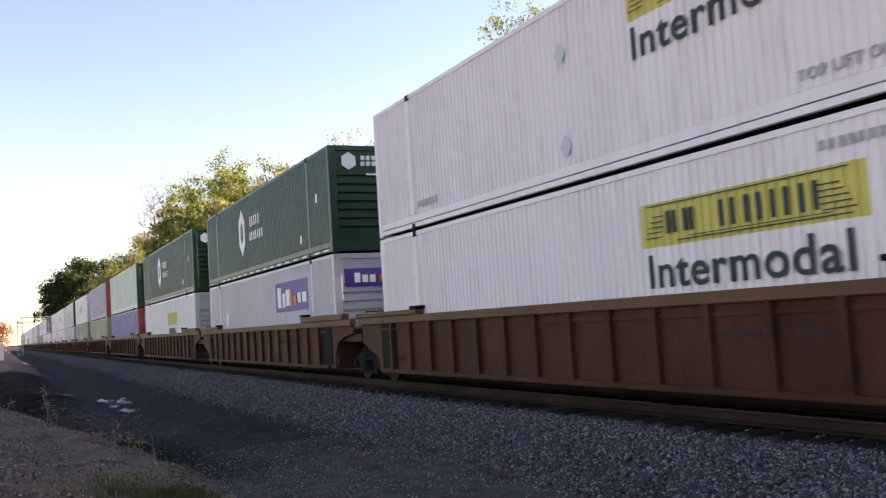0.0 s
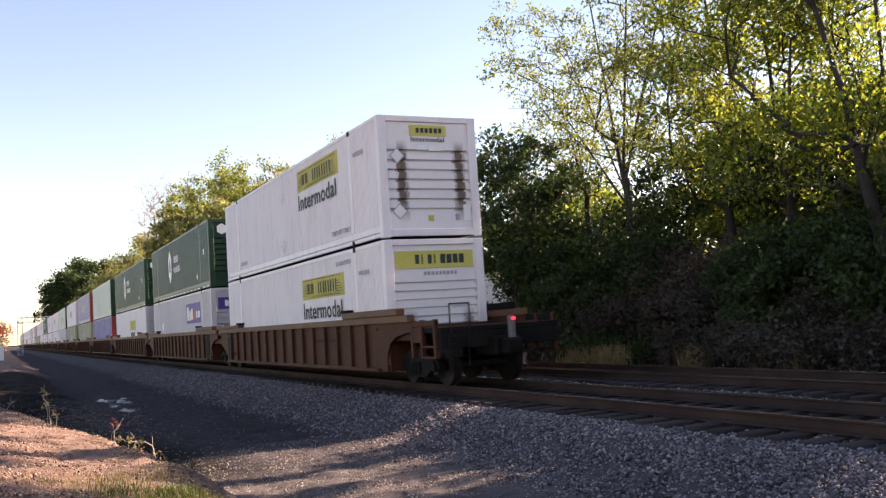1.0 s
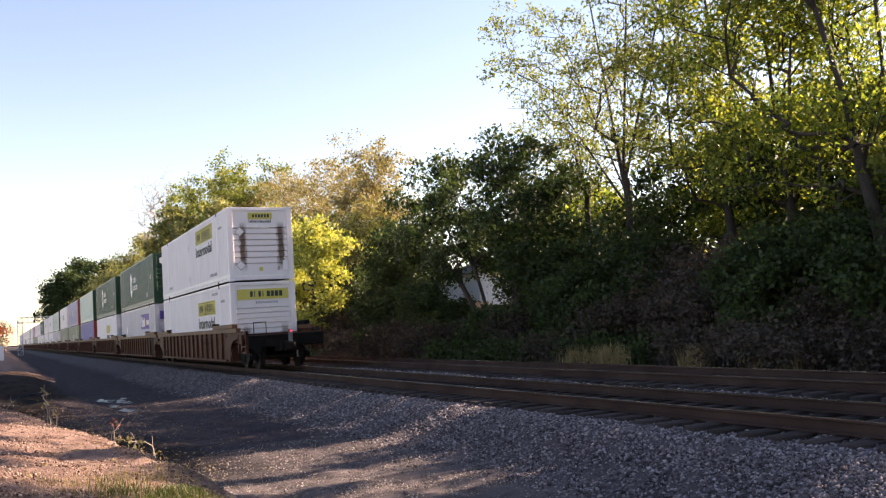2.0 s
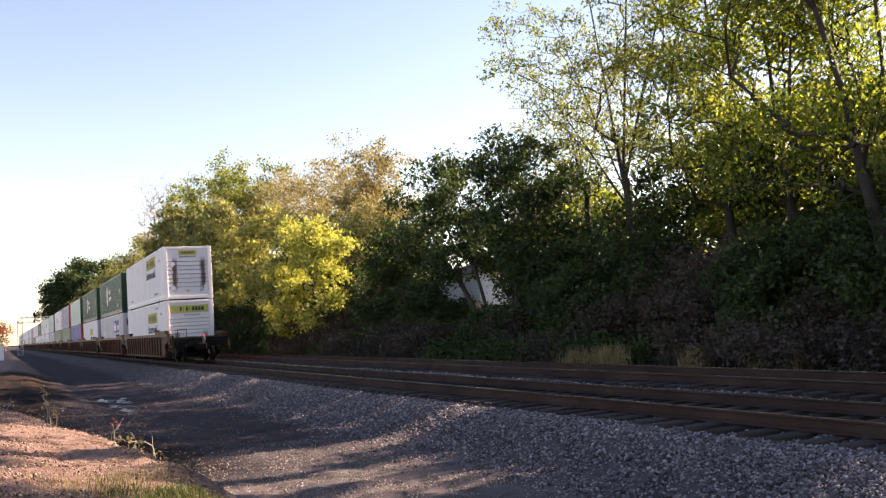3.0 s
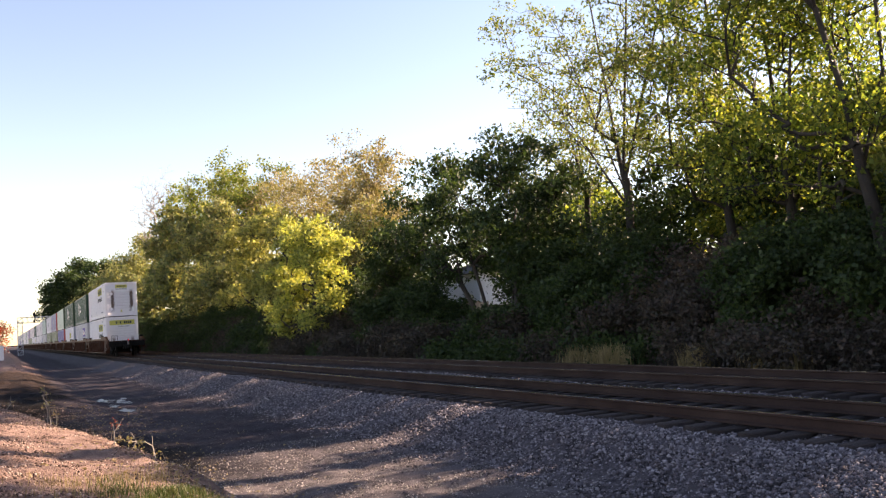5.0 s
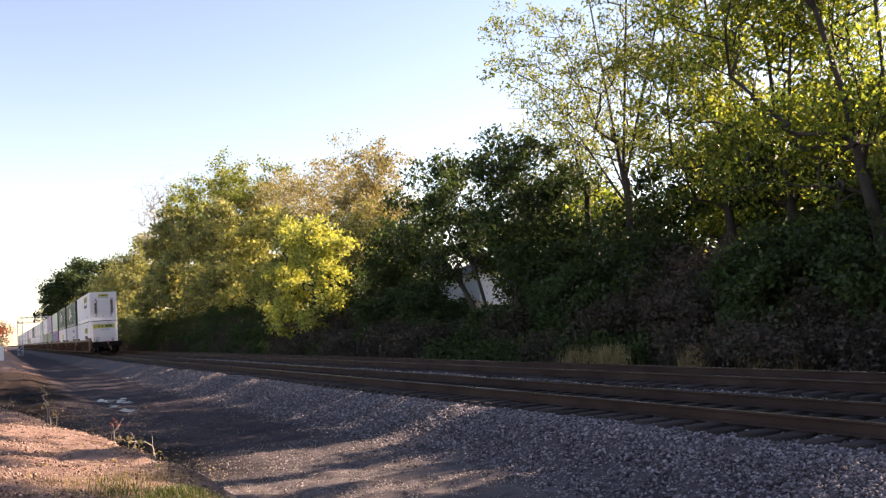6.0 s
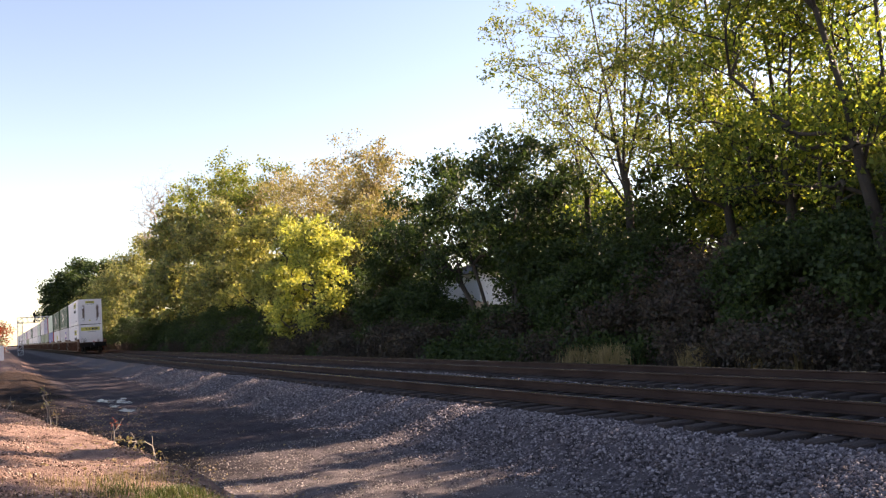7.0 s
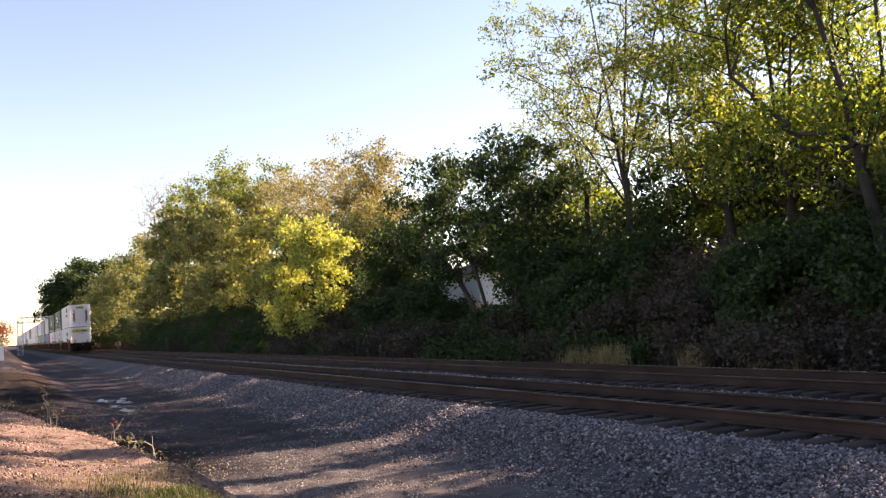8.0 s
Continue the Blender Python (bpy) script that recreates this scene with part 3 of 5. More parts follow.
        if sign == "yellow_low":
            part("end_sign", boxes((-1.02, 1.02, 0.022, 0.045, 2.22, 2.63)), "yellow_sign", c, "yellow end panel")
            part("end_bars", boxes(*[(-0.52 + i * 0.165, -0.52 + i * 0.165 + w, 0.014, 0.024, 2.32, 2.54) for i, w in enumerate((0.1, 0.03, 0.1, 0.03, 0.13, 0.13, 0.13, 0.13))]), "dark_letter", c, "dark bars")
            part("end_code", boxes(*[(-0.3 + i * 0.1, -0.3 + i * 0.1 + 0.07, 0.042, 0.05, 2.05, 2.14) for i in range(9)]), "grey_letter", c)
        else:
            part("end_sign", boxes((-0.46, 0.50, 0.022, 0.045, 2.44, 2.70)), "yellow_sign", c, "yellow end panel")
            part("end_bars", boxes(*[(-0.3 + i * 0.12, -0.3 + i * 0.12 + 0.08, 0.014, 0.024, 2.51, 2.63) for i in range(6)]), "dark_letter", c, "dark bars")
            mesh_part("end_lettering", text_mesh("Intermodal", 0.88, 0.12, end_text(-0.43, 2.30) @ Matrix.Translation((0, 0, -0.05))), "dark_letter", c, "dark green lettering")
            part("door_placard", boxes((-0.30, -0.05, 0.035, 0.048, 2.10, 2.22), (0.02, 0.36, 0.035, 0.048, 2.08, 2.2), (0.86, 1.05, 0.035, 0.048, 0.40, 0.78)), "white_letter", c, "pale paper placards")
            part("yellow_sticker", boxes((-0.09, 0.05, 0.035, 0.048, 0.38, 0.53)), "yellow_sign", c, "yellow square sticker")
            for z in (1.95, 0.62):
                hold = part("placard_holder", polygon_plate([(0.2, 0), (0, 0.2), (-0.2, 0), (0, -0.2)], Matrix(((1, 0, 0, -0.82), (0, 0, -1, 0.048), (0, 1, 0, z), (0, 0, 0, 1)))), "grey_letter", c, "grey diamond placard frame")
                part("placard", polygon_plate([(0.165, 0), (0, 0.165), (-0.165, 0), (0, -0.165)], Matrix(((1, 0, 0, -0.82), (0, 0, -1, 0.040), (0, 1, 0, z), (0, 0, 0, 1)))), "white_paint", hold)
            for z in (2.07, 0.60):
                part("placard_diamond", polygon_plate([(0.17, 0), (0, 0.19), (-0.17, 0), (0, -0.19)], side_text(8.2, z)), "grey_paint", c, "grey diamond placard holder")
            part("placard_holder", boxes((0.64, 0.74, 0.03, 0.048, 0.40, 0.55)), "grey_letter", c)
    elif sign == "hexagon":
        hexa = [(math.cos(radians(a)) * 0.42 * (0.62 if a in (0, 180) else 0.9), math.sin(radians(a)) * 1.0) for a in (30, 90, 150, 210, 270, 330)]
        part("hexagon_mark", polygon_plate([(u * 1.35, v * 0.85) for u, v in hexa], side_text(9.95, 1.62)), "white_letter", c, "white hexagon mark")
        part("hexagon_core", polygon_plate([(u * 0.55, v * 0.42) for u, v in hexa], side_text(9.95, 1.62) @ Matrix.Translation((0, 0, 0.006))), "green_paint", c)
        part("name_bars", side_bars([(a - 0.11, a, 1.72, 2.06) for a in (8.75, 8.5, 8.2, 7.95, 7.65)] + [(a - 0.11, a, 1.22, 1.52) for a in (8.85, 8.6, 8.3, 8.05, 7.75, 7.5, 7.2)]), "white_letter", c, "white bars")
        part("code_marking", side_bars([(1.1, 1.25, 1.5, 1.75), (2.7, 2.85, 0.5, 0.75)]), "white_letter", c)
        part("end_hexagon", polygon_plate([(u * 0.62, v * 0.24) for u, v in hexa], end_text(-0.72, 2.48)), "white_letter", c, "white hexagon mark")
        part("end_bars", boxes(*[(-0.35 + i * 0.16, -0.35 + i * 0.16 + 0.11, 0.03, 0.048, zz, zz + 0.12) for i in range(4) for zz in (2.52, 2.36)], (-0.2, 0.5, 0.03, 0.048, 2.1, 2.15), (0.1, 0.4, 0.03, 0.048, 1.7, 1.85), (0.2, 0.7, 0.03, 0.048, 0.9, 1.1)), "white_letter", c, "white bars")
        part("sill_stripe", side_bars([(2.3 + i * 0.9, 2.3 + i * 0.9 + 0.45, 0.06, 0.11) for i in range(13)] + [(0.3, 0.75, 0.06, 0.11), (1.1, 1.55, 0.06, 0.11)]), "white_letter", c, "white reflective dashes")
    elif sign == "purple":
        part("sign_bars", side_bars([(5.2, 5.6, 1.66, 2.3), (4.75, 5.05, 1.66, 2.1), (4.25, 4.65, 1.7, 2.2), (3.1, 3.4, 1.75, 2.05), (2.55, 2.95, 1.75, 2.05)]), "white_letter", c, "white bars")
        part("orange_bars", side_bars([(4.0, 4.2, 1.66, 2.2), (3.55, 3.85, 1.7, 2.0)]), "orange_mark", c, "orange bars")
        part("end_sign", boxes((-1.0, 0.75, 0.02, 0.045, 2.0, 2.5)), "purple_sign", c, "purple end panel")
        part("end_bars", boxes(*[(-0.72 + i * 0.22, -0.72 + i * 0.22 + 0.16, 0.012, 0.022, 2.12, 2.38 - 0.06 * (i > 0)) for i in range(3)]), "white_letter", c, "white bars")
        part("end_orange_bars", boxes((0.0, 0.16, 0.012, 0.022, 2.12, 2.34), (0.2, 0.42, 0.012, 0.022, 2.12, 2.34)), "orange_mark", c, "orange bars")
        part("round_mark", polygon_plate([(math.cos(i * 0.785) * 0.22, math.sin(i * 0.785) * 0.28) for i in range(8)], side_text(12.9, 1.5)), "white_letter", c, "white round mark")
    elif sign == "yellow_small":
        part("sign_bars", side_bars(glyph_bars(7.4, 5.4, 1.05, 1.4, 8, 5)), "dark_letter", c, "dark bars")
    elif sign == "diamond":
        part("diamond_mark", polygon_plate([(0.45, 0), (0, 0.45), (-0.45, 0), (0, -0.45)], end_text(-0.2, 1.9)), "grey_letter", c, "grey diamond mark")
    elif sign == "stripes":
        part("stripe_panel", boxes(*[(-0.9 + i * 0.5, -0.9 + i * 0.5 + 0.25, 0.02, 0.048, 0.4, 2.6) for i in range(4)]), "blue_paint", c, "blue upright stripes")
    elif sign == "block":
        part("name_bars", side_bars(glyph_bars(10.0, 6.0, 1.2, 1.9, 5, 12)), "grey_letter", c, "grey bars")
    return c


def rusty_paint(base, suffix, head, strength):
    """White paint with brown rust run down from the door bars."""
    m = M[base].copy()
    n, l = m.node_tree.nodes, m.node_tree.links
    b = n["Principled BSDF"]
    prev = b.inputs["Base Color"].links[0].from_socket
    co = n.new("ShaderNodeTexCoord").outputs["Object"]
    sep = n.new("ShaderNodeSeparateXYZ")
    l.new(co, sep.inputs[0])
    ab = n.new("ShaderNodeMath"); ab.operation = "ADD"; ab.inputs[1].default_value = -0.06
    l.new(sep.outputs[0], ab.inputs[0])
    ab2 = n.new("ShaderNodeMath"); ab2.operation = "ABSOLUTE"
    l.new(ab.outputs[0], ab2.inputs[0])
    mp = n.new("ShaderNodeMapping"); mp.inputs["Scale"].default_value = (9, 1, 1.6)
    l.new(co, mp.inputs[0])
    nz = noise_node(n, l, mp.outputs[0], 1.4, 6.0, 0.7)
    wob = n.new("ShaderNodeMath"); wob.operation = "MULTIPLY_ADD"; wob.inputs[1].default_value = 0.36
    sh = n.new("ShaderNodeMath"); sh.operation = "ADD"; sh.inputs[1].default_value = -0.10
    l.new(ab2.outputs[0], sh.inputs[0])
    l.new(nz, wob.inputs[0]); l.new(sh.outputs[0], wob.inputs[2])
    band = ramp(n, l, wob.outputs[0], [(0.67, (0, 0, 0)), (0.77, (1, 1, 1)), (0.93, (1, 1, 1)), (1.0, (0, 0, 0))])
    # brighter towards the middle of the door, fading at its head and foot
    mr = n.new("ShaderNodeMapRange"); mr.inputs[1].default_value, mr.inputs[2].default_value = 0.35, 0.85
    l.new(sep.outputs[2], mr.inputs[0])
    mr2 = n.new("ShaderNodeMapRange"); mr2.inputs[1].default_value, mr2.inputs[2].default_value = head + 0.15, head - 0.15
    l.new(sep.outputs[2], mr2.inputs[0])
    mu = n.new("ShaderNodeMath"); mu.operation = "MULTIPLY"
    l.new(mr.outputs[0], mu.inputs[0]); l.new(mr2.outputs[0], mu.inputs[1])
    mu2 = n.new("ShaderNodeMath"); mu2.operation = "MULTIPLY"
    l.new(mu.outputs[0], mu2.inputs[0]); l.new(band, mu2.inputs[1])
    mu3 = n.new("ShaderNodeMath"); mu3.operation = "MULTIPLY"; mu3.inputs[1].default_value = strength
    l.new(mu2.outputs[0], mu3.inputs[0])
    l.new(mix(n, l, "MIX", mu3.outputs[0], prev, (0.09, 0.04, 0.022)), b.inputs["Base Color"])
    M[base + suffix] = m


rusty_paint("white_paint", "_rusty", 2.2, 0.95)
rusty_paint("white_paint", "_stained", 1.15, 0.7)


def wheelset():
    bm = bmesh.new()
    for s in (-1, 1):
        cyl(bm, (s * 0.70, 0, 0), (s * 0.82, 0, 0), 0.42, 24)
        cyl(bm, (s * 0.66, 0, 0), (s * 0.70, 0, 0), 0.455, 24)
        cyl(bm, (s * 0.82, 0, 0), (s * 0.90, 0, 0), 0.13, 12)
        for k in range(5):
            a = k * 1.2566
            box(bm, min(s * 0.82, s * 0.835), max(s * 0.82, s * 0.835), 0.24 * math.cos(a) - 0.03, 0.24 * math.cos(a) + 0.03, 0.24 * math.sin(a) - 0.03, 0.24 * math.sin(a) + 0.03)
    cyl(bm, (-0.7, 0, 0), (0.7, 0, 0), 0.085, 12)
    return bm


WHEELS = []


def truck(car, y):
    for s in (-1, 1):
        bm = bmesh.new()
        x0, x1 = sorted((s * 0.95, s * 1.09))
        prism(bm, [(y - 1.12, 0.36), (y - 0.72, 0.36), (y - 0.45, 0.18), (y + 0.45, 0.18), (y + 0.72, 0.36), (y + 1.12, 0.36), (y + 1.12, 0.54), (y + 0.8, 0.60), (y + 0.4, 0.76), (y - 0.4, 0.76), (y - 0.8, 0.60), (y - 1.12, 0.54)], x0, x1, "x")
        for k in (-0.16, 0.0, 0.16):
            cyl(bm, (s * 1.10, y + k, 0.26), (s * 1.10, y + k, 0.52), 0.06, 8)
        for d in (-0.89, 0.89):
            cyl(bm, (s * 1.07, y + d, 0.42), (s * 1.14, y + d, 0.42), 0.11, 10)
        part("truck_side_frame", bm, "black_steel", car)
    part("bolster", boxes((-1.0, 1.0, y - 0.2, y + 0.2, 0.5, 0.82), bevel=0.02), "black_steel", car)
    for d in (-0.89, 0.89):
        w = part("wheelset", wheelset(), "wheel_steel", car, "worn steel wheels on one axle")
        w.matrix_basis = pose(0, y + d, 0.42)
        WHEELS.append(w)


def well_car(last=False):
    c = empty("well_car", pose(TRACK_1, 0, 0), "brown well car with ribbed sides and heavy top chord", "railcar")
    for out in (1, -1):
        xa, xb = sorted((-1.42 * out, -1.39 * out))
        bm = bmesh.new()
        prism(bm, [(-0.12, 0.66), (-0.12, 0.29), (16.2, 0.29), (16.3, 0.6), (17.3, 0.95), (17.3, 1.40), (-1.55, 1.40), (-1.55, 1.2), (-0.7, 1.08), (-0.35, 0.95)], xa, xb, "x")
        side = part("side_sheet", bm, "car_brown", c)
        xa, xb = sorted((-1.50 * out, -1.33 * out))
        part("top_chord", boxes((xa, xb, -1.55, 17.4, 1.39, 1.55), bevel=0.012), "chord_brown", c, "lighter brown top chord")
        part("bottom_chord", boxes((xa, xb, 0.3, 16.0, 0.28, 0.37), bevel=0.01), "car_brown", c)
        # the far-side cap is black instead of brown, shade put into its colour
        part("end_cap", boxes((xa - 0.02, xb + 0.02, -1.0, 2.56, 1.55, 1.71), bevel=0.02), "chord_brown" if out == 1 else "black_steel", c, "raised rusty end cap")
        part("end_cap", boxes((xa - 0.02, xb + 0.02, 13.9, 17.5, 1.55, 1.66), bevel=0.02), "chord_brown", c, "raised rusty end cap")
        part("guide", boxes((xa - 0.03, xb + 0.05, 2.3, 2.62, 1.71, 1.78), bevel=0.015), "black_steel", c)
        part("guide", boxes((xa - 0.03, xb + 0.05, 13.86, 14.2, 1.66, 1.73), bevel=0.015), "black_steel", c)
        k = 0
        while 1.10 + k * 1.02 < 15.9:
            y = 1.10 + k * 1.02
            xr0, xr1 = sorted((-1.42 * out, -1.50 * out))
            bm = bmesh.new()
            prism(bm, [(xr0, 0.36), (xr1, 0.36), (xr1, 1.40), (xr0, 1.40)], y - 0.05, y + 0.05, "y")
            part("rib", bm, "car_brown", side)
            k += 1
        part("stiffener", boxes((sorted((-1.42 * out, -1.45 * out))[0], sorted((-1.42 * out, -1.45 * out))[1], 0.4, 16.0, 1.24, 1.29)), "car_brown", side)
        for y0, y1 in ((15.2, 16.05),) if last else ((0.10, 0.95), (15.2, 16.05)):
            xp0, xp1 = sorted((-1.416 * out, -1.436 * out))
            part("end_panel", boxes((xp0, xp1, y0, y1, 0.38, 1.38), bevel=0.006), "black_steel", side, "dark grimy end panel")
        if out == 1:
            part("code_marking", boxes(*[(-1.428, -1.421, y, y + 0.62, 0.98, 1.06) for y in (3.25, 4.35)], *[(-1.428, -1.421, 14.75 + i * 0.16, 14.75 + i * 0.16 + 0.1, 0.55, 0.66) for i in range(3)]), "rail", side, "faded stencilled marks")
    part("well_floor", boxes((-1.39, 1.39, 0.3, 16.0, 0.27, 0.33)), "car_brown", c)
    for y in (0.3, 2.1, 14.2, 15.85):
        part("floor_cross_member", boxes((-1.3, 1.3, y - 0.15, y + 0.15, 0.33, 0.42)), "car_brown", c)
    for y0, y1 in ((-1.9, -0.12), (16.3, 17.55)):
        part("end_platform", boxes((-1.33, 1.33, y0, y1, 0.98, 1.18), bevel=0.02), "car_brown", c)
        part("bulkhead", boxes((-1.38, 1.38, (y1 - 0.1) if y0 < 0 else y0, y1 if y0 < 0 else y0 + 0.1, 0.3, 1.30)), "car_brown", c)
    yh = -3.0 if last else -1.95
    for x in (-1.2, -0.75):
        part("handrail_post", cyl(bmesh.new(), (x, yh, 1.1), (x, yh, 1.72), 0.016, 6), "black_steel", c)
    part("handrail", cyl(bmesh.new(), (-1.2, yh, 1.71), (-0.75, yh, 1.71), 0.016, 6), "black_steel", c)
    for k in range(4):
        part("rung", cyl(bmesh.new(), (-1.25, yh, 0.45 + k * 0.2), (-0.8, yh, 0.45 + k * 0.2), 0.013, 6), "black_steel", c)
    for x in (-1.25, -0.8):
        part("stile", cyl(bmesh.new(), (x, yh, 0.42), (x, yh, 1.15), 0.013, 6), "black_steel", c)
    truck(c, -1.0 if last else -1.68)
    if last:
        bm = bmesh.new()
        box(bm, -0.3, 0.3, -3.2, -2.3, 0.62, 1.0, 0.03)
        box(bm, -0.12, 0.12, -3.3, -3.1, 0.68, 0.90, 0.03)
        box(bm, -0.22, 0.16, -3.55, -3.25, 0.62, 0.96, 0.05)
        part("coupler", bm, "black_steel", c, "black knuckle coupler")
        part("end_sill", boxes((-1.4, 1.4, -2.95, -2.6, 0.80, 1.14), bevel=0.02), "black_steel", c)
        part("platform_deck", boxes((-1.4, 1.4, -2.95, -0.1, 1.14, 1.24), bevel=0.01), "black_steel", c)
        for out in (1, -1):
            xa, xb = sorted((-1.46 * out, -1.36 * out))
            for y in (-1.62, -2.1, -2.75):
                part("end_post", boxes((xa, xb, y - 0.05, y + 0.05, 0.62, 1.42), bevel=0.01), "car_brown", c)
            # far-side rail blackened likewise to look shaded
            part("end_rail", boxes((xa + 0.005, xb - 0.005, -2.8, -1.55, 1.28, 1.40), bevel=0.01), "car_brown" if out == 1 else "black_steel", c)
            part("end_step", boxes((xa + 0.01, xb - 0.01, -2.72, -2.12, 0.84, 0.88)), "car_brown", c)
            part("end_step", boxes((xa + 0.01, xb - 0.01, -2.72, -2.12, 0.62, 0.66)), "car_brown", c)
            part("gusset", boxes((xa + 0.015, xb - 0.015, -2.08, -1.64, 0.95, 1.27)), "car_brown", c)
        bm = bmesh.new()
        cyl(bm, (0.05, -3.42, 1.34), (0.05, -3.36, 1.34), 0.032, 12)
        part("marker_lamp", bm, "red_lamp", c, "glowing red end-of-train lamp")
        part("marker_box", boxes((-0.01, 0.11, -3.36, -3.22, 0.92, 1.40), bevel=0.02), "grimy_grey", c, "grey end-of-train box")
        bm = bmesh.new()
        cyl(bm, (0.3, -2.9, 0.8), (0.36, -3.2, 0.35), 0.03, 8)
        cyl(bm, (0.36, -3.2, 0.35), (0.25, -3.4, 0.6), 0.03, 8)
        part("brake_hose", bm, "black_steel", c)
        bm = bmesh.new()
        cyl(bm, (0.25, -3.38, 0.40), (0.25, -3.42, 0.62), 0.045, 8)
        part("hose_coupling", bm, "rail_head", c, "shiny hose coupling")
        bm = bmesh.new()
        cyl(bm, (-1.1, -2.97, 0.75), (-1.1, -2.99, 0.75), 0.16, 14)
        part("brake_wheel", bm, "black_steel", c)
    else:
        part("articulation", boxes((-0.35, 0.35, -2.2, -1.6, 0.7, 0.98), bevel=0.03), "black_steel", c)
    return c


TRAIN = []  # thing, offset along the track, height


def build_train():
    W, G, H = "white_paint", "green_paint", "grey_paint"
    first = well_car(True)
    TRAIN.append((first, 0.0, 0.0))
    second = well_car()
    TRAIN.append((second, CYCLE, 0.0))
    stacks = [
        ((W, "white ribbed container with yellow panel and rust-streaked door", None, "yellow_high", True), (W, "white ribbed container with yellow panels, in a well car", None, "yellow_low", True)),
        (("dusty_green_paint", "green ribbed container with white hexagon mark", G, "hexagon", False), (H, "pale grey container with purple end panel", None, "purple", False)),
        (("dusty_green_paint", "green container with white hexagon mark, dusty", G, "hexagon", False), (W, "white container with small yellow panel", H, "yellow_small", False)),
        (("pale_green_paint", "pale green container with dark green end", G, "diamond", False), ("blue_paint", "blue container with red and blue striped end", "red_paint", "stripes", False)),
        (("slate_paint", "slate blue container with red end", "red_paint", "block", False), ("olive_paint", "faded olive container in a well car", None, "block", False)),
        ((W, "white container with grey marks", None, "block", False), ("olive_paint", "faded olive container in a well car", None, "block", False)),
        (("pale_green_paint", "pale green container with dark green end", G, "block", False), (H, "pale grey container in a well car", None, "block", False)),
        ((W, "white container with grey marks", None, "block", False), (W, "white container with grey marks, in a well car", None, "block", False)),
    ]
    made = {}
    order = [0, 1, 2, 3, 4, 5, 6, 7, 7, 2, 7, 5, 4, 7, 6, 7, 7, 5, 7, 7, 3, 7, 7, 7]
    for i, k in enumerate(order):
        if i >= 2:
            TRAIN.append((copy_thing(second, pose(TRACK_1, 0, 0)), CYCLE * i, 0.0))
        for j, z in ((0, 3.375), (1, 0.42)):
            paint, label, end, sign, rusty = stacks[k][j]
            key = (paint, end, sign, rusty)
            if key in made:
                ob = copy_thing(made[key], pose(TRACK_1, 0, z))
            else:
                ob = made[key] = container(paint, label, end, sign, rusty, 0.157 if i < 3 else 0.29)
            tagged(ob, group="double-stacked containers")
            TRAIN.append((ob, CYCLE * i, z))
    for ob, off, z in TRAIN:
        ob.matrix_basis = pose(TRACK_1, SPEED_ROWS[0][1] + off, z)


build_train()


# ---- trees and undergrowth ----
def tube(path, radii, seg):
    """Rings round a polyline."""
    P = np.asarray(path, float)
    d = np.gradient(P, axis=0)
    d /= np.linalg.norm(d, axis=1)[:, None] + 1e-9
    ref = np.where(np.abs(d[:, 2:3]) > 0.9, np.array([[1.0, 0, 0]]), np.array([[0, 0, 1.0]]))
    u = np.cross(d, ref)
    u /= np.linalg.norm(u, axis=1)[:, None] + 1e-9
    w = np.cross(d, u)
    a = np.arange(seg) * 2 * np.pi / seg
    ring = np.cos(a)[None, :, None] * u[:, None] + np.sin(a)[None, :, None] * w[:, None]
    V = P[:, None] + ring * np.asarray(radii)[:, None, None]
    n = len(P)
    i = np.arange(n - 1)[:, None] * seg
    j = np.arange(seg)[None, :]
    F = np.stack([i + j, i + (j + 1) % seg, i + seg + (j + 1) % seg, i + seg + j], -1).reshape(-1, 4)
    return V.reshape(-1, 3), F


def crown_points(r, blobs, n):
    """Points in a union of ellipsoids (x, y, z, rx, ry, rz), denser towards the skin."""
    vol = np.array([b[3] * b[4] * b[5] for b in blobs]) ** 0.75
    which = r.choice(len(blobs), n, p=vol / vol.sum())
    B = np.array(blobs)[which]
    d = r.normal(size=(n, 3))
    d /= np.linalg.norm(d, axis=1)[:, None]
    rad = r.uniform(0.0, 1.0, n) ** 0.42
    lump = 1 + 0.16 * np.sin(d[:, 0] * 5 + which) + 0.14 * np.sin(d[:, 1] * 7 + d[:, 2] * 4 + which * 2)
    return B[:, :3] + d * B[:, 3:] * (rad * lump)[:, None]


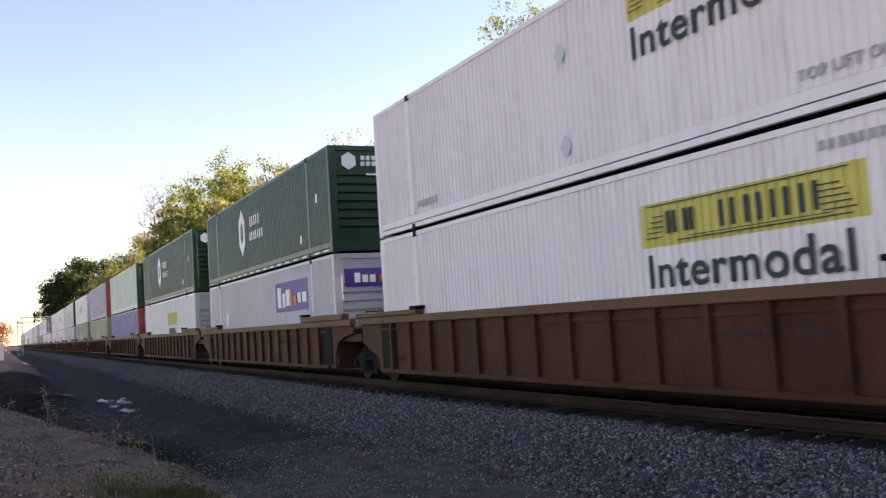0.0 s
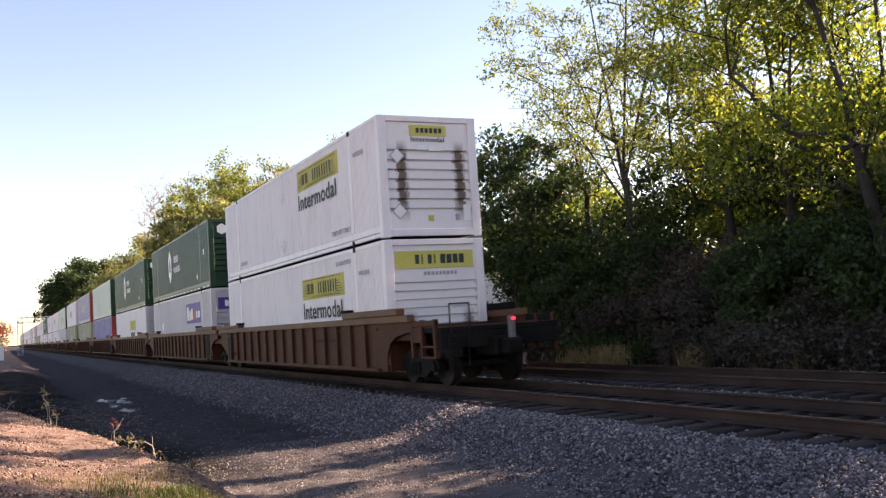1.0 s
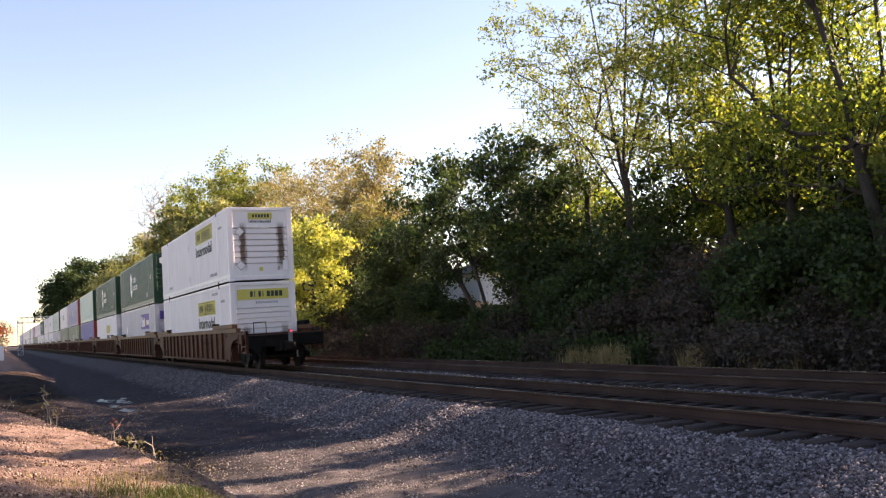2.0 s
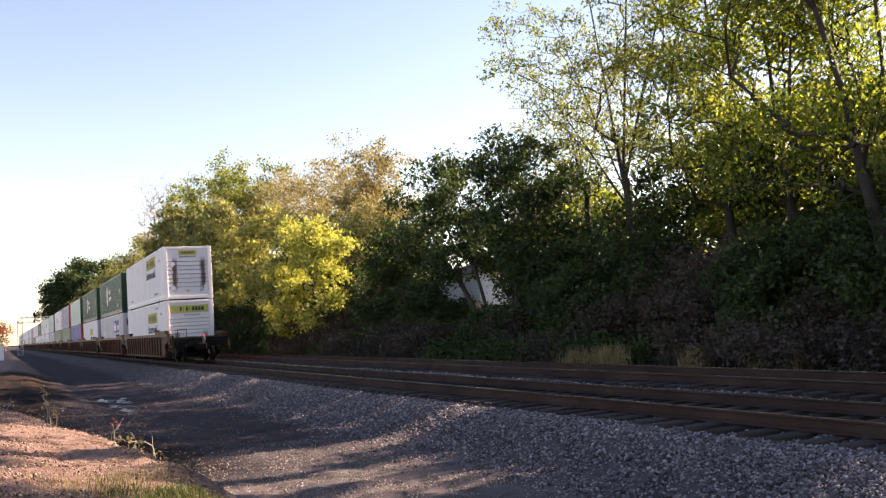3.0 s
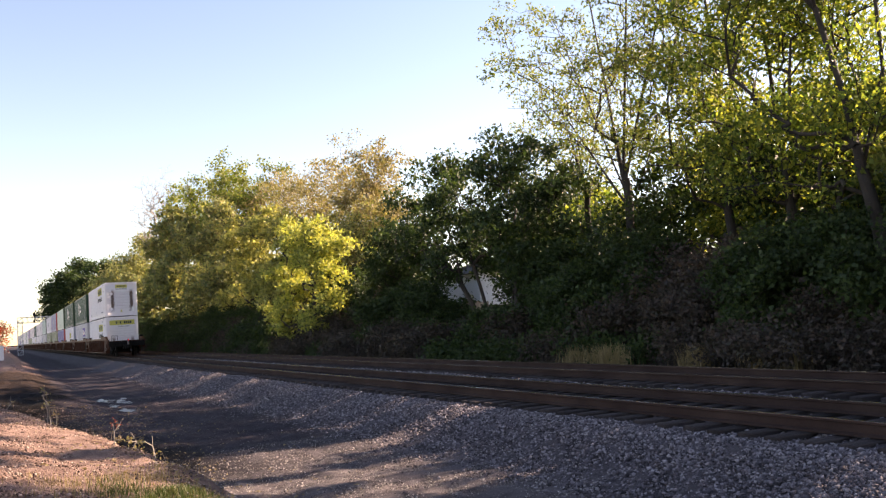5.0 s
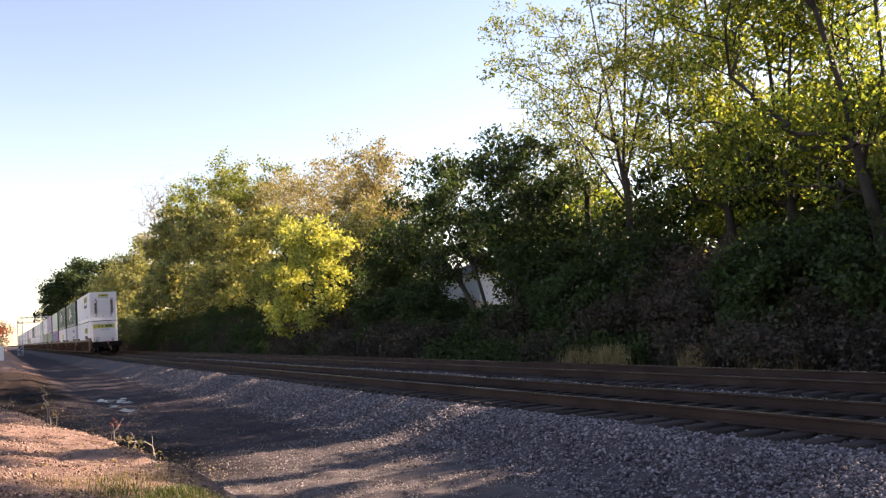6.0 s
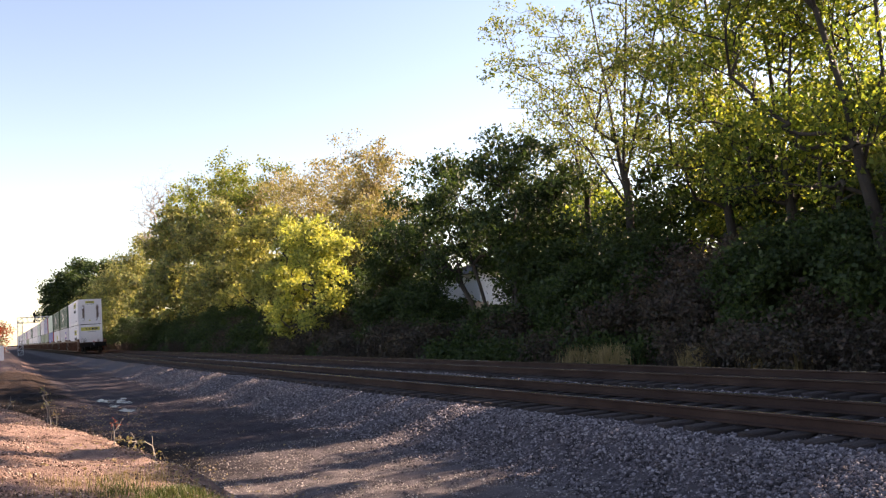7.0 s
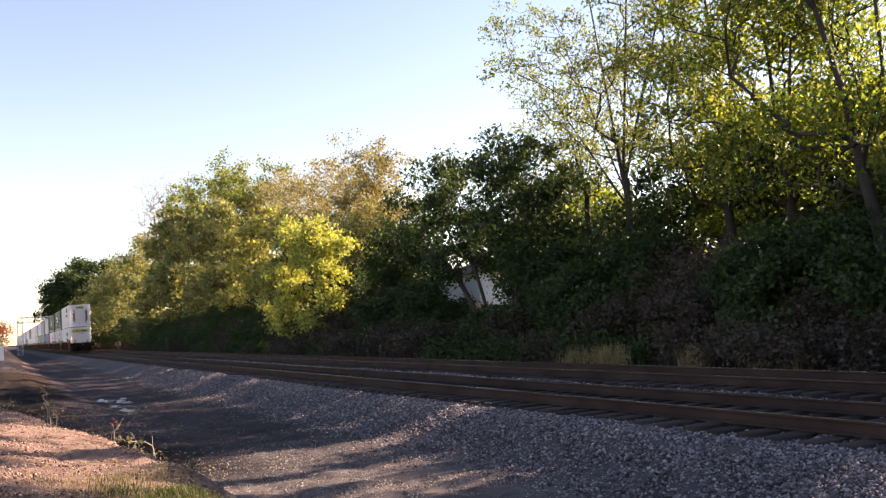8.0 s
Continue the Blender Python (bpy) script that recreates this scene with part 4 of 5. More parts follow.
def grow(r, trunks, tips, up=0.25):
    """Join each tip to the nearest branch below it; returns the nodes and parents."""
    nodes, par = [], []
    for t in trunks:
        for i, q in enumerate(t):
            if i:
                par.append(len(nodes) - 1)
            elif nodes and q[2] > 0.5:
                par.append(int(np.argmin([np.linalg.norm(p - np.array(q)) for p in nodes])))
            else:
                par.append(-1)
            nodes.append(np.array(q, float))
    base = nodes[0]
    order = np.argsort(np.linalg.norm(tips - base, axis=1))
    N = np.zeros((len(nodes) + 3 * len(tips), 3))
    D = np.zeros(len(N))
    k = len(nodes)
    N[:k] = nodes
    for i in range(k):
        D[i] = 0 if par[i] < 0 else D[par[i]] + np.linalg.norm(N[i] - N[par[i]])
    for q in tips[order]:
        dv = q - N[:k]
        dist = np.linalg.norm(dv, axis=1)
        cost = dist * (1.0 + 0.8 * np.clip(-dv[:, 2] / (dist + 1e-6) + up, 0, 2)) + 0.12 * D[:k]
        j = int(np.argmin(cost))
        a = N[j].copy()
        L = dist[j]
        for s, last in ((0.5, False), (1.0, True)) if L > 0.7 else ((1.0, True),):
            N[k] = a + (q - a) * s + (0 if last else 1) * (r.normal(0, 0.035 * L, 3) + np.array([0, 0, 0.08 * L]))
            D[k] = D[j] + L * s
            par.append(j)
            j = k
            k += 1
    return N[:k], np.array(par)


def wood_mesh(name, N, par, r_base, r_tip, power=2.3):
    n = len(N)
    w = np.zeros(n)
    kids = np.zeros(n, int)
    for i in range(n):
        if par[i] >= 0:
            kids[par[i]] += 1
    w[kids == 0] = r_tip ** power
    for i in range(n - 1, -1, -1):
        if par[i] >= 0:
            w[par[i]] += w[i]
    rad = w ** (1 / power)
    roots = np.where(par < 0)[0]
    top = rad[roots].max()
    rad = np.minimum(rad * (r_base / top) ** np.clip((rad - r_tip) / (top - r_tip + 1e-9), 0, 1), r_base)
    Vs, Fs, off = [], [], 0
    for i in range(n):
        p = par[i]
        if p < 0:
            continue
        seg = 8 if rad[i] > 0.1 else (5 if rad[i] > 0.03 else 3)
        ra = min(rad[p], rad[i] * 1.5)
        V, F = tube([N[p], N[i]], [ra, rad[i]], seg)
        Vs.append(V)
        Fs.append(F + off)
        off += len(V)
    return mesh_from(name, np.concatenate(Vs), np.concatenate(Fs), True)


def leaves_mesh(name, r, centres, per, spread, size, droop=0.2, aspect=0.8):
    """Small pointed leaves, folded along the rib, clustered round the twigs."""
    n = len(centres) * per
    c = np.repeat(centres, per, axis=0) + r.normal(0, 1, (n, 3)) * np.array([spread, spread, spread * 0.75])
    d = r.normal(size=(n, 3))
    d[:, 2] -= droop
    d /= np.linalg.norm(d, axis=1)[:, None]
    u = np.cross(d, r.normal(size=(n, 3)))
    u /= np.linalg.norm(u, axis=1)[:, None]
    nn = np.cross(d, u)
    s = size * r.uniform(0.6, 1.35, n)[:, None]
    v = np.stack([c - d * s * 0.5 + u * s * aspect * 0.5, c - d * s * 0.4 - u * s * aspect * 0.6 + nn * s * 0.1, c + d * s * 0.6], 1)
    f = np.arange(n * 3).reshape(n, 3)
    return mesh_from(name, v.reshape(-1, 3), f)


def tree(name, base, trunks, blobs, n_tips, leaf, per, size, spread, label, category, bark="bark", r_base=0.22, r_tip=0.012, seed=1, bare=0.0, droop=0.2, group="", clump=9):
    """trunks and blobs are given from the base of the tree."""
    r = np.random.RandomState(seed)
    t = empty(name, pose(*base), label, category, group)
    k = max(1, n_tips // clump)
    tips = np.repeat(crown_points(r, blobs, k), clump, axis=0)
    reach = np.mean([b[3] + b[4] + b[5] for b in blobs]) / 3 * 0.17
    tips = tips + r.normal(0, 1, tips.shape) * np.array([reach, reach, reach * 0.7])
    tips[:, 2] = np.maximum(tips[:, 2], 0.15)
    N, par = grow(r, trunks, tips)
    mesh_part("trunk", wood_mesh("trunk", N, par, r_base, r_tip), bark, t)
    k = sum(len(q) for q in trunks)
    ends = np.ones(len(N), bool)
    ends[par[par >= 0]] = False
    ends[:k] = False
    C = np.concatenate([N[ends], N[k:][r.uniform(0, 1, len(N) - k) < 0.25]])
    if bare > 0:
        keep = r.uniform(0, 1, len(C)) > bare
        C = C[keep]
    if per:
        mesh_part("crown", leaves_mesh("crown", r, C, per, spread, size, droop), leaf, t)
    return t


def gz(x, y):
    return float(ground_z(np.array([x]), np.array([y]))[0])


def stem(h, lean=(0, 0), n=5, seed=0, x=0.0, y=0.0):
    r = random.Random(seed)
    return [(x + lean[0] * i / n + r.uniform(-0.1, 0.1) * (i > 0), y + lean[1] * i / n + r.uniform(-0.1, 0.1) * (i > 0), -0.3 + (h + 0.3) * i / n) for i in range(n + 1)]


def limb(a, b, n=6):
    """A straight limb that thins towards b."""
    return [tuple(p + (q - p) * i / n for p, q in zip(a, b)) for i in range(n + 1)]


def plant_trees():
    def at(x, y):
        return (x, y, gz(x, y))
    tall = "tall leafy green tree with a thick dark trunk"
    # tall dense trees on the slope
    big = tree("tree", at(21.2, 16.3), [[(0, 0.2, -0.4), (0, 0.45, 2.0), (0, 0.75, 3.3), (0, 1.15, 5.6), (0, 1.8, 8.2), (0, 2.5, 11)], [(0, 0.75, 3.3), (0.5, 0.2, 6.0), (0.6, 0.3, 9)]], [(0, 1.8, 10.0, 2.8, 2.5, 2.2), (0.5, 4.4, 9.6, 2.8, 2.4, 3.0), (0.2, 1.0, 5.2, 1.8, 1.5, 1.7), (0.6, 2.8, 5.0, 2.2, 2.4, 1.8)], 820, "leaf_green", 26, 0.13, 0.24, tall, "tree", r_base=0.19, r_tip=0.011, seed=11)
    twin = tree("tree", at(23.5, 21.5), [stem(12.6, (-0.6, 0.6), n=8, seed=2), stem(12.6, (1.2, -1.2), n=8, seed=3, x=0.5), limb((-0.2, 0.2, 5.0), (-0.6, 3.0, 10.0)), limb((0.8, -0.4, 5.5), (0.6, -3.2, 11.0))], [(0, 0, 9.4, 3.4, 3.8, 3.4), (-0.5, 2.5, 7.0, 3.0, 3.2, 3.0), (0.5, -2.5, 9.8, 3.2, 3.2, 3.2), (0, -1, 5.0, 2.6, 3.4, 2.0)], 900, "leaf_green", 34, 0.135, 0.24, "tall leafy tree with twin dark trunks", "tree", r_base=0.19, r_tip=0.011, seed=12)
    turning = tree("tree", at(24.5, 25.5), [stem(13.5, (0.4, 0.8), n=8, seed=4), limb((0.1, 0.3, 5.5), (0.2, -2.0, 12.5)), limb((0.1, 0.3, 6.0), (-0.4, 3.0, 12.0))], [(0, 0, 11.0, 3.6, 3.8, 4.5), (0, 1, 6.5, 3.0, 3.5, 2.8)], 680, "leaf_mixed", 32, 0.13, 0.24, "tall tree with turning green and yellow leaves", "tree", r_base=0.17, r_tip=0.011, seed=13)
    # thin crowned trees against the sky
    thin = tree("tree", at(23.0, 29.0), [stem(5.0, (-0.2, 0.6), seed=5), limb((-0.2, 0.6, 4.6), (0.3, -2.4, 12.5)), limb((-0.2, 0.6, 4.9), (0.1, -0.4, 14.0)), limb((-0.2, 0.6, 5.0), (-0.5, 1.8, 14.2)), limb((-0.2, 0.6, 4.6), (-0.6, 4.0, 12.4)), limb((-0.2, 0.4, 3.8), (-0.6, 4.6, 9.2)), limb((-0.2, 0.4, 3.4), (0.2, -2.6, 8.6))], [(-0.5, 2.0, 11.0, 3.4, 4.4, 5.2), (0, -1.5, 12.5, 3.0, 3.2, 4.5), (-0.5, 3.8, 9.2, 2.0, 2.4, 2.5), (0, 1, 6.5, 2, 2.6, 2)], 900, "leaf_mixed", 22, 0.11, 0.2, "tall thin-crowned tree shedding its leaves", "tree", r_base=0.17, r_tip=0.008, seed=14, bare=0.1)
    tree("tree", at(24.0, 33.5), [stem(12.0, (-0.3, 0.6), n=8, seed=6), limb((-0.1, 0.2, 4.8), (0.0, 2.2, 10.2)), limb((-0.1, 0.2, 5.4), (0.2, -1.8, 11.5))], [(0, 0.4, 8.8, 3.0, 2.7, 3.3), (0, 2.0, 7.5, 2.6, 3.0, 3.0)], 560, "leaf_mixed", 20, 0.11, 0.2, "tall thin-crowned tree shedding its leaves", "tree", r_base=0.14, r_tip=0.008, seed=15, bare=0.15)
    # dark broad tree with several stems
    dark = tree("tree", at(20.6, 36.5), [stem(4.6, (-0.2, 1.4), seed=7, y=1.2), stem(5.0, (0.2, -1.6), seed=8, y=-0.9), stem(4.4, (0.3, 0.2), seed=9, y=-1.6), stem(4.6, (0, 2.6), seed=27, y=2.4)], [(0, -0.2, 6.2, 2.4, 3.4, 2.0), (0, 5.4, 6.6, 2.0, 3.0, 1.9), (-0.2, 10.0, 7.0, 1.4, 1.8, 1.0), (-0.2, 8.6, 4.6, 1.8, 2.6, 1.8), (0, -3.6, 4.4, 2.2, 2.6, 2.2), (-0.2, 3.4, 3.7, 2.0, 3.6, 1.5), (-0.2, 7.0, 3.2, 1.8, 2.2, 1.6), (0, -3.2, 2.2, 1.8, 2.4, 1.4)], 1250, "leaf_dark", 40, 0.16, 0.25, "broad dark green tree with several crooked stems", "tree", r_base=0.12, r_tip=0.009, seed=16, droop=0.8, clump=11)
    # yellow and olive thicket trees down the line
    tree("tree", at(18.4, 58.0), [stem(4, (0, -1.0), seed=10), stem(3, (0, 2.0), seed=110)], [(0, -1.6, 6.6, 1.7, 2.4, 2.0), (0, -4.1, 4.4, 1.5, 1.8, 1.8), (-0.3, -3.4, 1.9, 1.4, 2.2, 1.5), (-0.3, 1.4, 3.8, 1.6, 2.8, 1.9), (-0.3, 4.6, 2.2, 1.4, 2.8, 1.5), (0.3, 2.4, 6.8, 1.6, 2.6, 1.8)], 1100, "leaf_yellow", 30, 0.19, 0.26, "bright yellow-leaved small tree in the sun", "tree", r_base=0.14, seed=17, clump=14)
    olive = tree("tree", at(20.0, 70.0), [stem(5, (0, 0), seed=11), stem(5, (0, 5.0), seed=111)], [(0, -2.5, 7.0, 2.0, 2.8, 2.2), (0, 2.5, 8.0, 2.0, 3.0, 2.4), (-0.5, 8, 7.4, 2.2, 3.4, 2.6), (-1.0, -3, 4.0, 2.0, 3.0, 1.9), (-1.0, 3.5, 4.4, 2.0, 3.0, 2.0), (-1.2, 9, 3.6, 1.8, 3.6, 1.9)], 1000, "leaf_gold", 26, 0.24, 0.28, "olive-leaved tree turning yellow", "tree", r_base=0.16, seed=18, clump=14)
    tree("tree", at(20.5, 88.0), [stem(6, (0, 0), seed=12), stem(6, (0, 6.0), seed=112)], [(0, -2.5, 10.0, 2.4, 3.4, 2.8), (0, 4.0, 10.6, 2.4, 3.6, 3.0), (0, 11, 9.6, 2.4, 4.0, 3.0), (-1.0, -3, 5.4, 2.2, 4, 2.6), (-1.2, 5, 5.4, 2.2, 4.4, 2.6), (-1.4, 11, 5.0, 2.0, 4.4, 2.6)], 1000, "leaf_olive", 32, 0.28, 0.34, "olive-leaved tree turning yellow", "tree", r_base=0.18, seed=19, clump=14)
    tree("tree", at(21.0, 116.0), [stem(7, (0, 0), seed=13), stem(7, (0, 9.0), seed=113)], [(0, -4, 12.0, 3.0, 5.0, 3.2), (0, 5, 12.5, 3.0, 5.0, 3.4), (0, 15, 12.0, 3.2, 6.0, 3.6), (-1.6, -6, 6, 2.6, 6, 3.4), (-1.6, 5, 6, 2.6, 6, 3.4), (-1.6, 16, 6, 2.6, 7, 3.6)], 900, "leaf_olive", 30, 0.42, 0.44, "olive-leaved tree turning yellow", "tree", r_base=0.2, seed=20, clump=13)
    # taller ones behind
    tree("tree", at(27.0, 65.0), [stem(8, (0, 0.4), seed=14)], [(0, 1.0, 11.4, 2.2, 2.2, 3.0), (0, 4.0, 9.6, 2.8, 3.2, 2.6), (0, -0.6, 7.6, 2.4, 2.6, 2.6), (0, 4.0, 6.4, 2.4, 3, 2.4)], 1000, "leaf_tan", 30, 0.18, 0.3, "half-bare tree with tan autumn leaves", "tree", bark="pale_bark", r_base=0.17, r_tip=0.009, seed=21, bare=0.15)
    tree("tree", at(28.0, 80.0), [stem(8, (0, 0.4), seed=15)], [(0, 0, 11.5, 3.2, 5.0, 5.0), (0, 7.0, 11.0, 3.0, 5, 4.6), (0, 3, 7, 3, 7, 3)], 1000, "leaf_tan", 26, 0.18, 0.34, "half-bare tree with tan autumn leaves", "tree", bark="pale_bark", r_base=0.17, r_tip=0.01, seed=22, bare=0.25)
    tree("tree", at(28.5, 96.0), [stem(9, (0, 0.4), seed=75)], [(0, 0, 13.0, 3.0, 5.5, 5.0), (0, 6.0, 12.0, 3.0, 5, 4.6)], 900, "leaf_tan", 18, 0.19, 0.34, "half-bare tree with a few tan leaves", "tree", bark="pale_bark", r_base=0.17, r_tip=0.012, seed=75, bare=0.25)
    tree("tree", at(25.0, 114.0), [stem(9, (0, 0.4), seed=16)], [(1.5, -6, 15.5, 4.4, 7.0, 4.0), (-1.5, 8, 15.0, 4.4, 8.0, 4.2), (0, 0, 11, 4.2, 12.0, 4)], 760, "leaf_mixed", 50, 0.25, 0.45, "tall green tree turning yellow", "tree", r_base=0.22, seed=23)
    tree("tree", at(21.0, 138.0), [stem(9, (0, 0), seed=17), [(0, 0, 6.0), (0.3, 2.0, 12), (0.3, 4, 18)]], [(0, 1, 20.0, 2.6, 8.0, 4.2), (0, 5, 17, 2.4, 8, 4.5)], 1000, "leaf_olive", 0, 0.3, 0.7, "bare pale tree with fine grey limbs", "tree", bark="pale_bark", r_base=0.26, r_tip=0.016, seed=24)
    tree("tree", at(22.0, 168.0), [stem(8, (0, 0), seed=19)], [(0, -10, 11.5, 3.6, 10.0, 5.0), (0, 12, 9.5, 4, 12, 4.5), (-3, 10, 5, 4, 16, 5)], 700, "leaf_olive", 74, 0.30, 0.7, "tall olive-leaved tree among thicket", "tree", r_base=0.3, seed=25)
    tree("tree", at(21.0, 212.0), [stem(8, (0, 0), seed=32)], [(0, 0, 6.0, 4.0, 16.0, 4.5), (3, 6, 8.5, 5, 14, 4.5), (-1, -14, 5, 3.5, 10, 4)], 600, "leaf_olive", 64, 0.36, 0.8, "tall olive-leaved tree among thicket", "tree", r_base=0.3, seed=32)
    # large round tree far down the line
    tree("tree", at(19.0, 258.0), [stem(9, (0, 0), seed=20)], [(0, 0, 14.0, 7.5, 10.0, 7.0), (-6.0, 0, 13.0, 4.8, 8.0, 5.4), (-4.0, 0, 8.5, 5.0, 8, 4), (6, 0, 16, 8, 9, 4.4)], 700, "leaf_dark", 60, 0.5, 0.8, "large round dark green tree", "tree", r_base=0.5, seed=26)
    tree("tree", at(21.6, 50.0), [stem(4.5, (0, 0.3), seed=71), stem(5, (0.4, -0.8), seed=72)], [(0, 0, 4.0, 1.8, 1.8, 1.8), (0.6, 1.6, 3.6, 1.6, 1.6, 1.8), (0, 1.0, 2.0, 1.8, 2.2, 1.6)], 420, "leaf_dark", 44, 0.16, 0.3, "dark green tree among the thicket", "tree", r_base=0.14, r_tip=0.01, seed=71)
    tree("tree", at(24.0, 55.5), [stem(5, (0, 0.3), seed=76), stem(5, (0.4, -0.8), seed=77)], [(0, 0, 3.4, 2.0, 2.2, 1.9), (0.4, 2.4, 3.0, 2.0, 2.4, 1.8), (0, 1.0, 1.8, 2.0, 3.0, 1.6)], 420, "leaf_dark", 40, 0.16, 0.3, "dark green tree among the thicket", "tree", r_base=0.14, r_tip=0.01, seed=76)
    tree("tree", at(25.0, 67.0), [stem(5, (0, 0.3), seed=73)], [(0, 0, 7.0, 2.2, 3.2, 2.4), (0, 3.2, 6.0, 2.2, 3.2, 2.6), (0, -2.6, 5.4, 2.2, 2.6, 2.6)], 560, "leaf_olive", 34, 0.16, 0.32, "brownish olive tree in the thicket", "tree", r_base=0.14, r_tip=0.01, seed=73)
    # lower trees along the line beside the camera: out of view, added to shade the ballast
    r = random.Random(8)
    small = [tree("tree", at(22.0, 14.6), [stem(2.0, (0.2, 0.3), seed=31)], [(0, 0, 3.0, 1.7, 1.8, 1.6), (0.3, 1.2, 2.5, 1.6, 1.7, 1.6)], 340, "leaf_mixed", 28, 0.17, 0.24, "low leafy tree out of view, added for its shadow", "tree", r_base=0.09, r_tip=0.009, seed=31),
             tree("tree", at(22.4, 7.0), [stem(2.0, (-0.2, 0.3), seed=33)], [(0, 0.3, 3.1, 1.5, 1.7, 1.6), (-0.2, -1.3, 2.6, 1.5, 1.8, 1.6)], 340, "leaf_mixed", 28, 0.17, 0.24, "low leafy tree out of view, added for its shadow", "tree", r_base=0.09, r_tip=0.009, seed=33)]
    # slender trees above that row, also unseen, spaced to cast shade streaks on the road
    for x, y, h, w, sd in ((22.2, 16.4, 6.6, 0.7, 201), (22.2, 13.0, 9.0, 0.3, 202), (22.0, 11.5, 9.0, 0.45, 203), (22.6, 9.4, 9.5, 1.0, 204), (22.3, 7.2, 9.5, 1.1, 205), (22.5, 4.8, 9.5, 1.1, 206)):
        tree("tree", at(x, y), [stem(h * 0.85, (0.1, 0.05), seed=sd)], [(0, 0, h * 0.72, w, w, h * 0.3), (0, 0, h * 0.4, w * 1.1, w * 1.1, h * 0.22)], 170, "leaf_mixed", 30, 0.16, 0.15, "slender tree out of view, added to cast shade streaks", "tree", r_base=0.08, r_tip=0.008, seed=sd)
    under = [tree("tree", (27.0, 16.8, gz(27.0, 16.8) - 2.0), [stem(3.0, (0.2, 0.3), seed=61), stem(3.0, (-0.2, -0.6), seed=62, y=-0.8)], [(0, 0, 5.4, 2.2, 2.6, 2.2), (0, 2.0, 3.6, 2.0, 2.2, 2.6), (0, -2.0, 3.6, 2.0, 2.4, 2.6), (0, 0, 1.5, 2, 3, 1.5)], 560, "leaf_dark", 40, 0.18, 0.3, "dark understory tree beneath taller crowns", "tree", r_base=0.11, r_tip=0.011, seed=61),
             tree("tree", (27.5, 20.4, gz(27.5, 20.4) - 2.0), [stem(3.4, (-0.2, 0.3), seed=63)], [(0, 0.3, 5.8, 2.2, 2.2, 2.2), (-0.2, -1.8, 3.8, 2.0, 2.6, 2.4), (0, 2.0, 3.4, 2, 2.4, 2.4)], 520, "leaf_green", 40, 0.18, 0.3, "green understory tree beneath taller crowns", "tree", r_base=0.11, r_tip=0.011, seed=63)]
    # two trees added on the sun side only to keep the house in shade
    copy_thing(under[0], pose(37.6, 53.5, gz(37.6, 53.5), 0, 0, 70))
    copy_thing(under[1], pose(37.8, 57.0, gz(37.8, 57.0), 0, 0, 110))
    copy_thing(under[0], pose(29.6, 46.5, gz(29.6, 46.5) - 0.2, 0, 0, 25))
    copy_thing(under[0], pose(29.0, 42.5, gz(29.0, 42.5) - 0.2, 0, 0, 200))
    y = 23.5
    k = 0
    while y < 125:
        x = 26.6 + r.uniform(-0.8, 1.2)
        az = math.degrees(math.atan2(x, y))
        if abs(az - 27.7) > 3.4 and not 53 < y < 65:
            copy_thing(under[k % 2], pose(x, y, gz(x, y) + r.uniform(-0.5, 0.2) - (2.4 if 34 < y < 46 else 0.7 if y < 34 else 1.8 if y < 60 else 1.2), 0, 0, r.uniform(-40, 40) + 180 * (k % 2)))
        y += 4.2 if y < 60 else 9.0
        k += 1
    # rest of the unseen shade-casting row
    for k, y in enumerate((-10, -6.5, -3.2, -0.6, 1.6, 3.4, 5.2, 8.6, 9.8, 11.0, 12.2, 13.3, 15.6)):
        x = 22.0 + r.uniform(-1, 1.4)
        copy_thing(small[k % 2], pose(x, y, gz(x, y) + r.uniform(-0.4, 0.0), 0, 0, r.uniform(0, 360)))


plant_trees()


def shrub(label, leaf, h, w, n_tips, per, size, seed, bark="bark"):
    r = random.Random(seed)
    trunks = [stem(h * 0.5, (r.uniform(-0.6, 0.6) * w, r.uniform(-0.6, 0.6) * w), 3, seed * 7 + i, x=0, y=0) for i in range(4)]
    blobs = [(r.uniform(-0.4, 0.4) * w, r.uniform(-0.6, 0.6) * w, h * r.uniform(0.3, 0.6), w * 0.7, w * 0.8, h * 0.42) for i in range(4)]
    return tree("shrub", (0, 0, 0), trunks, blobs, n_tips, leaf, per, size, 0.22, label, "shrub", bark, r_base=0.035, r_tip=0.006, seed=seed, group="undergrowth on the slope")


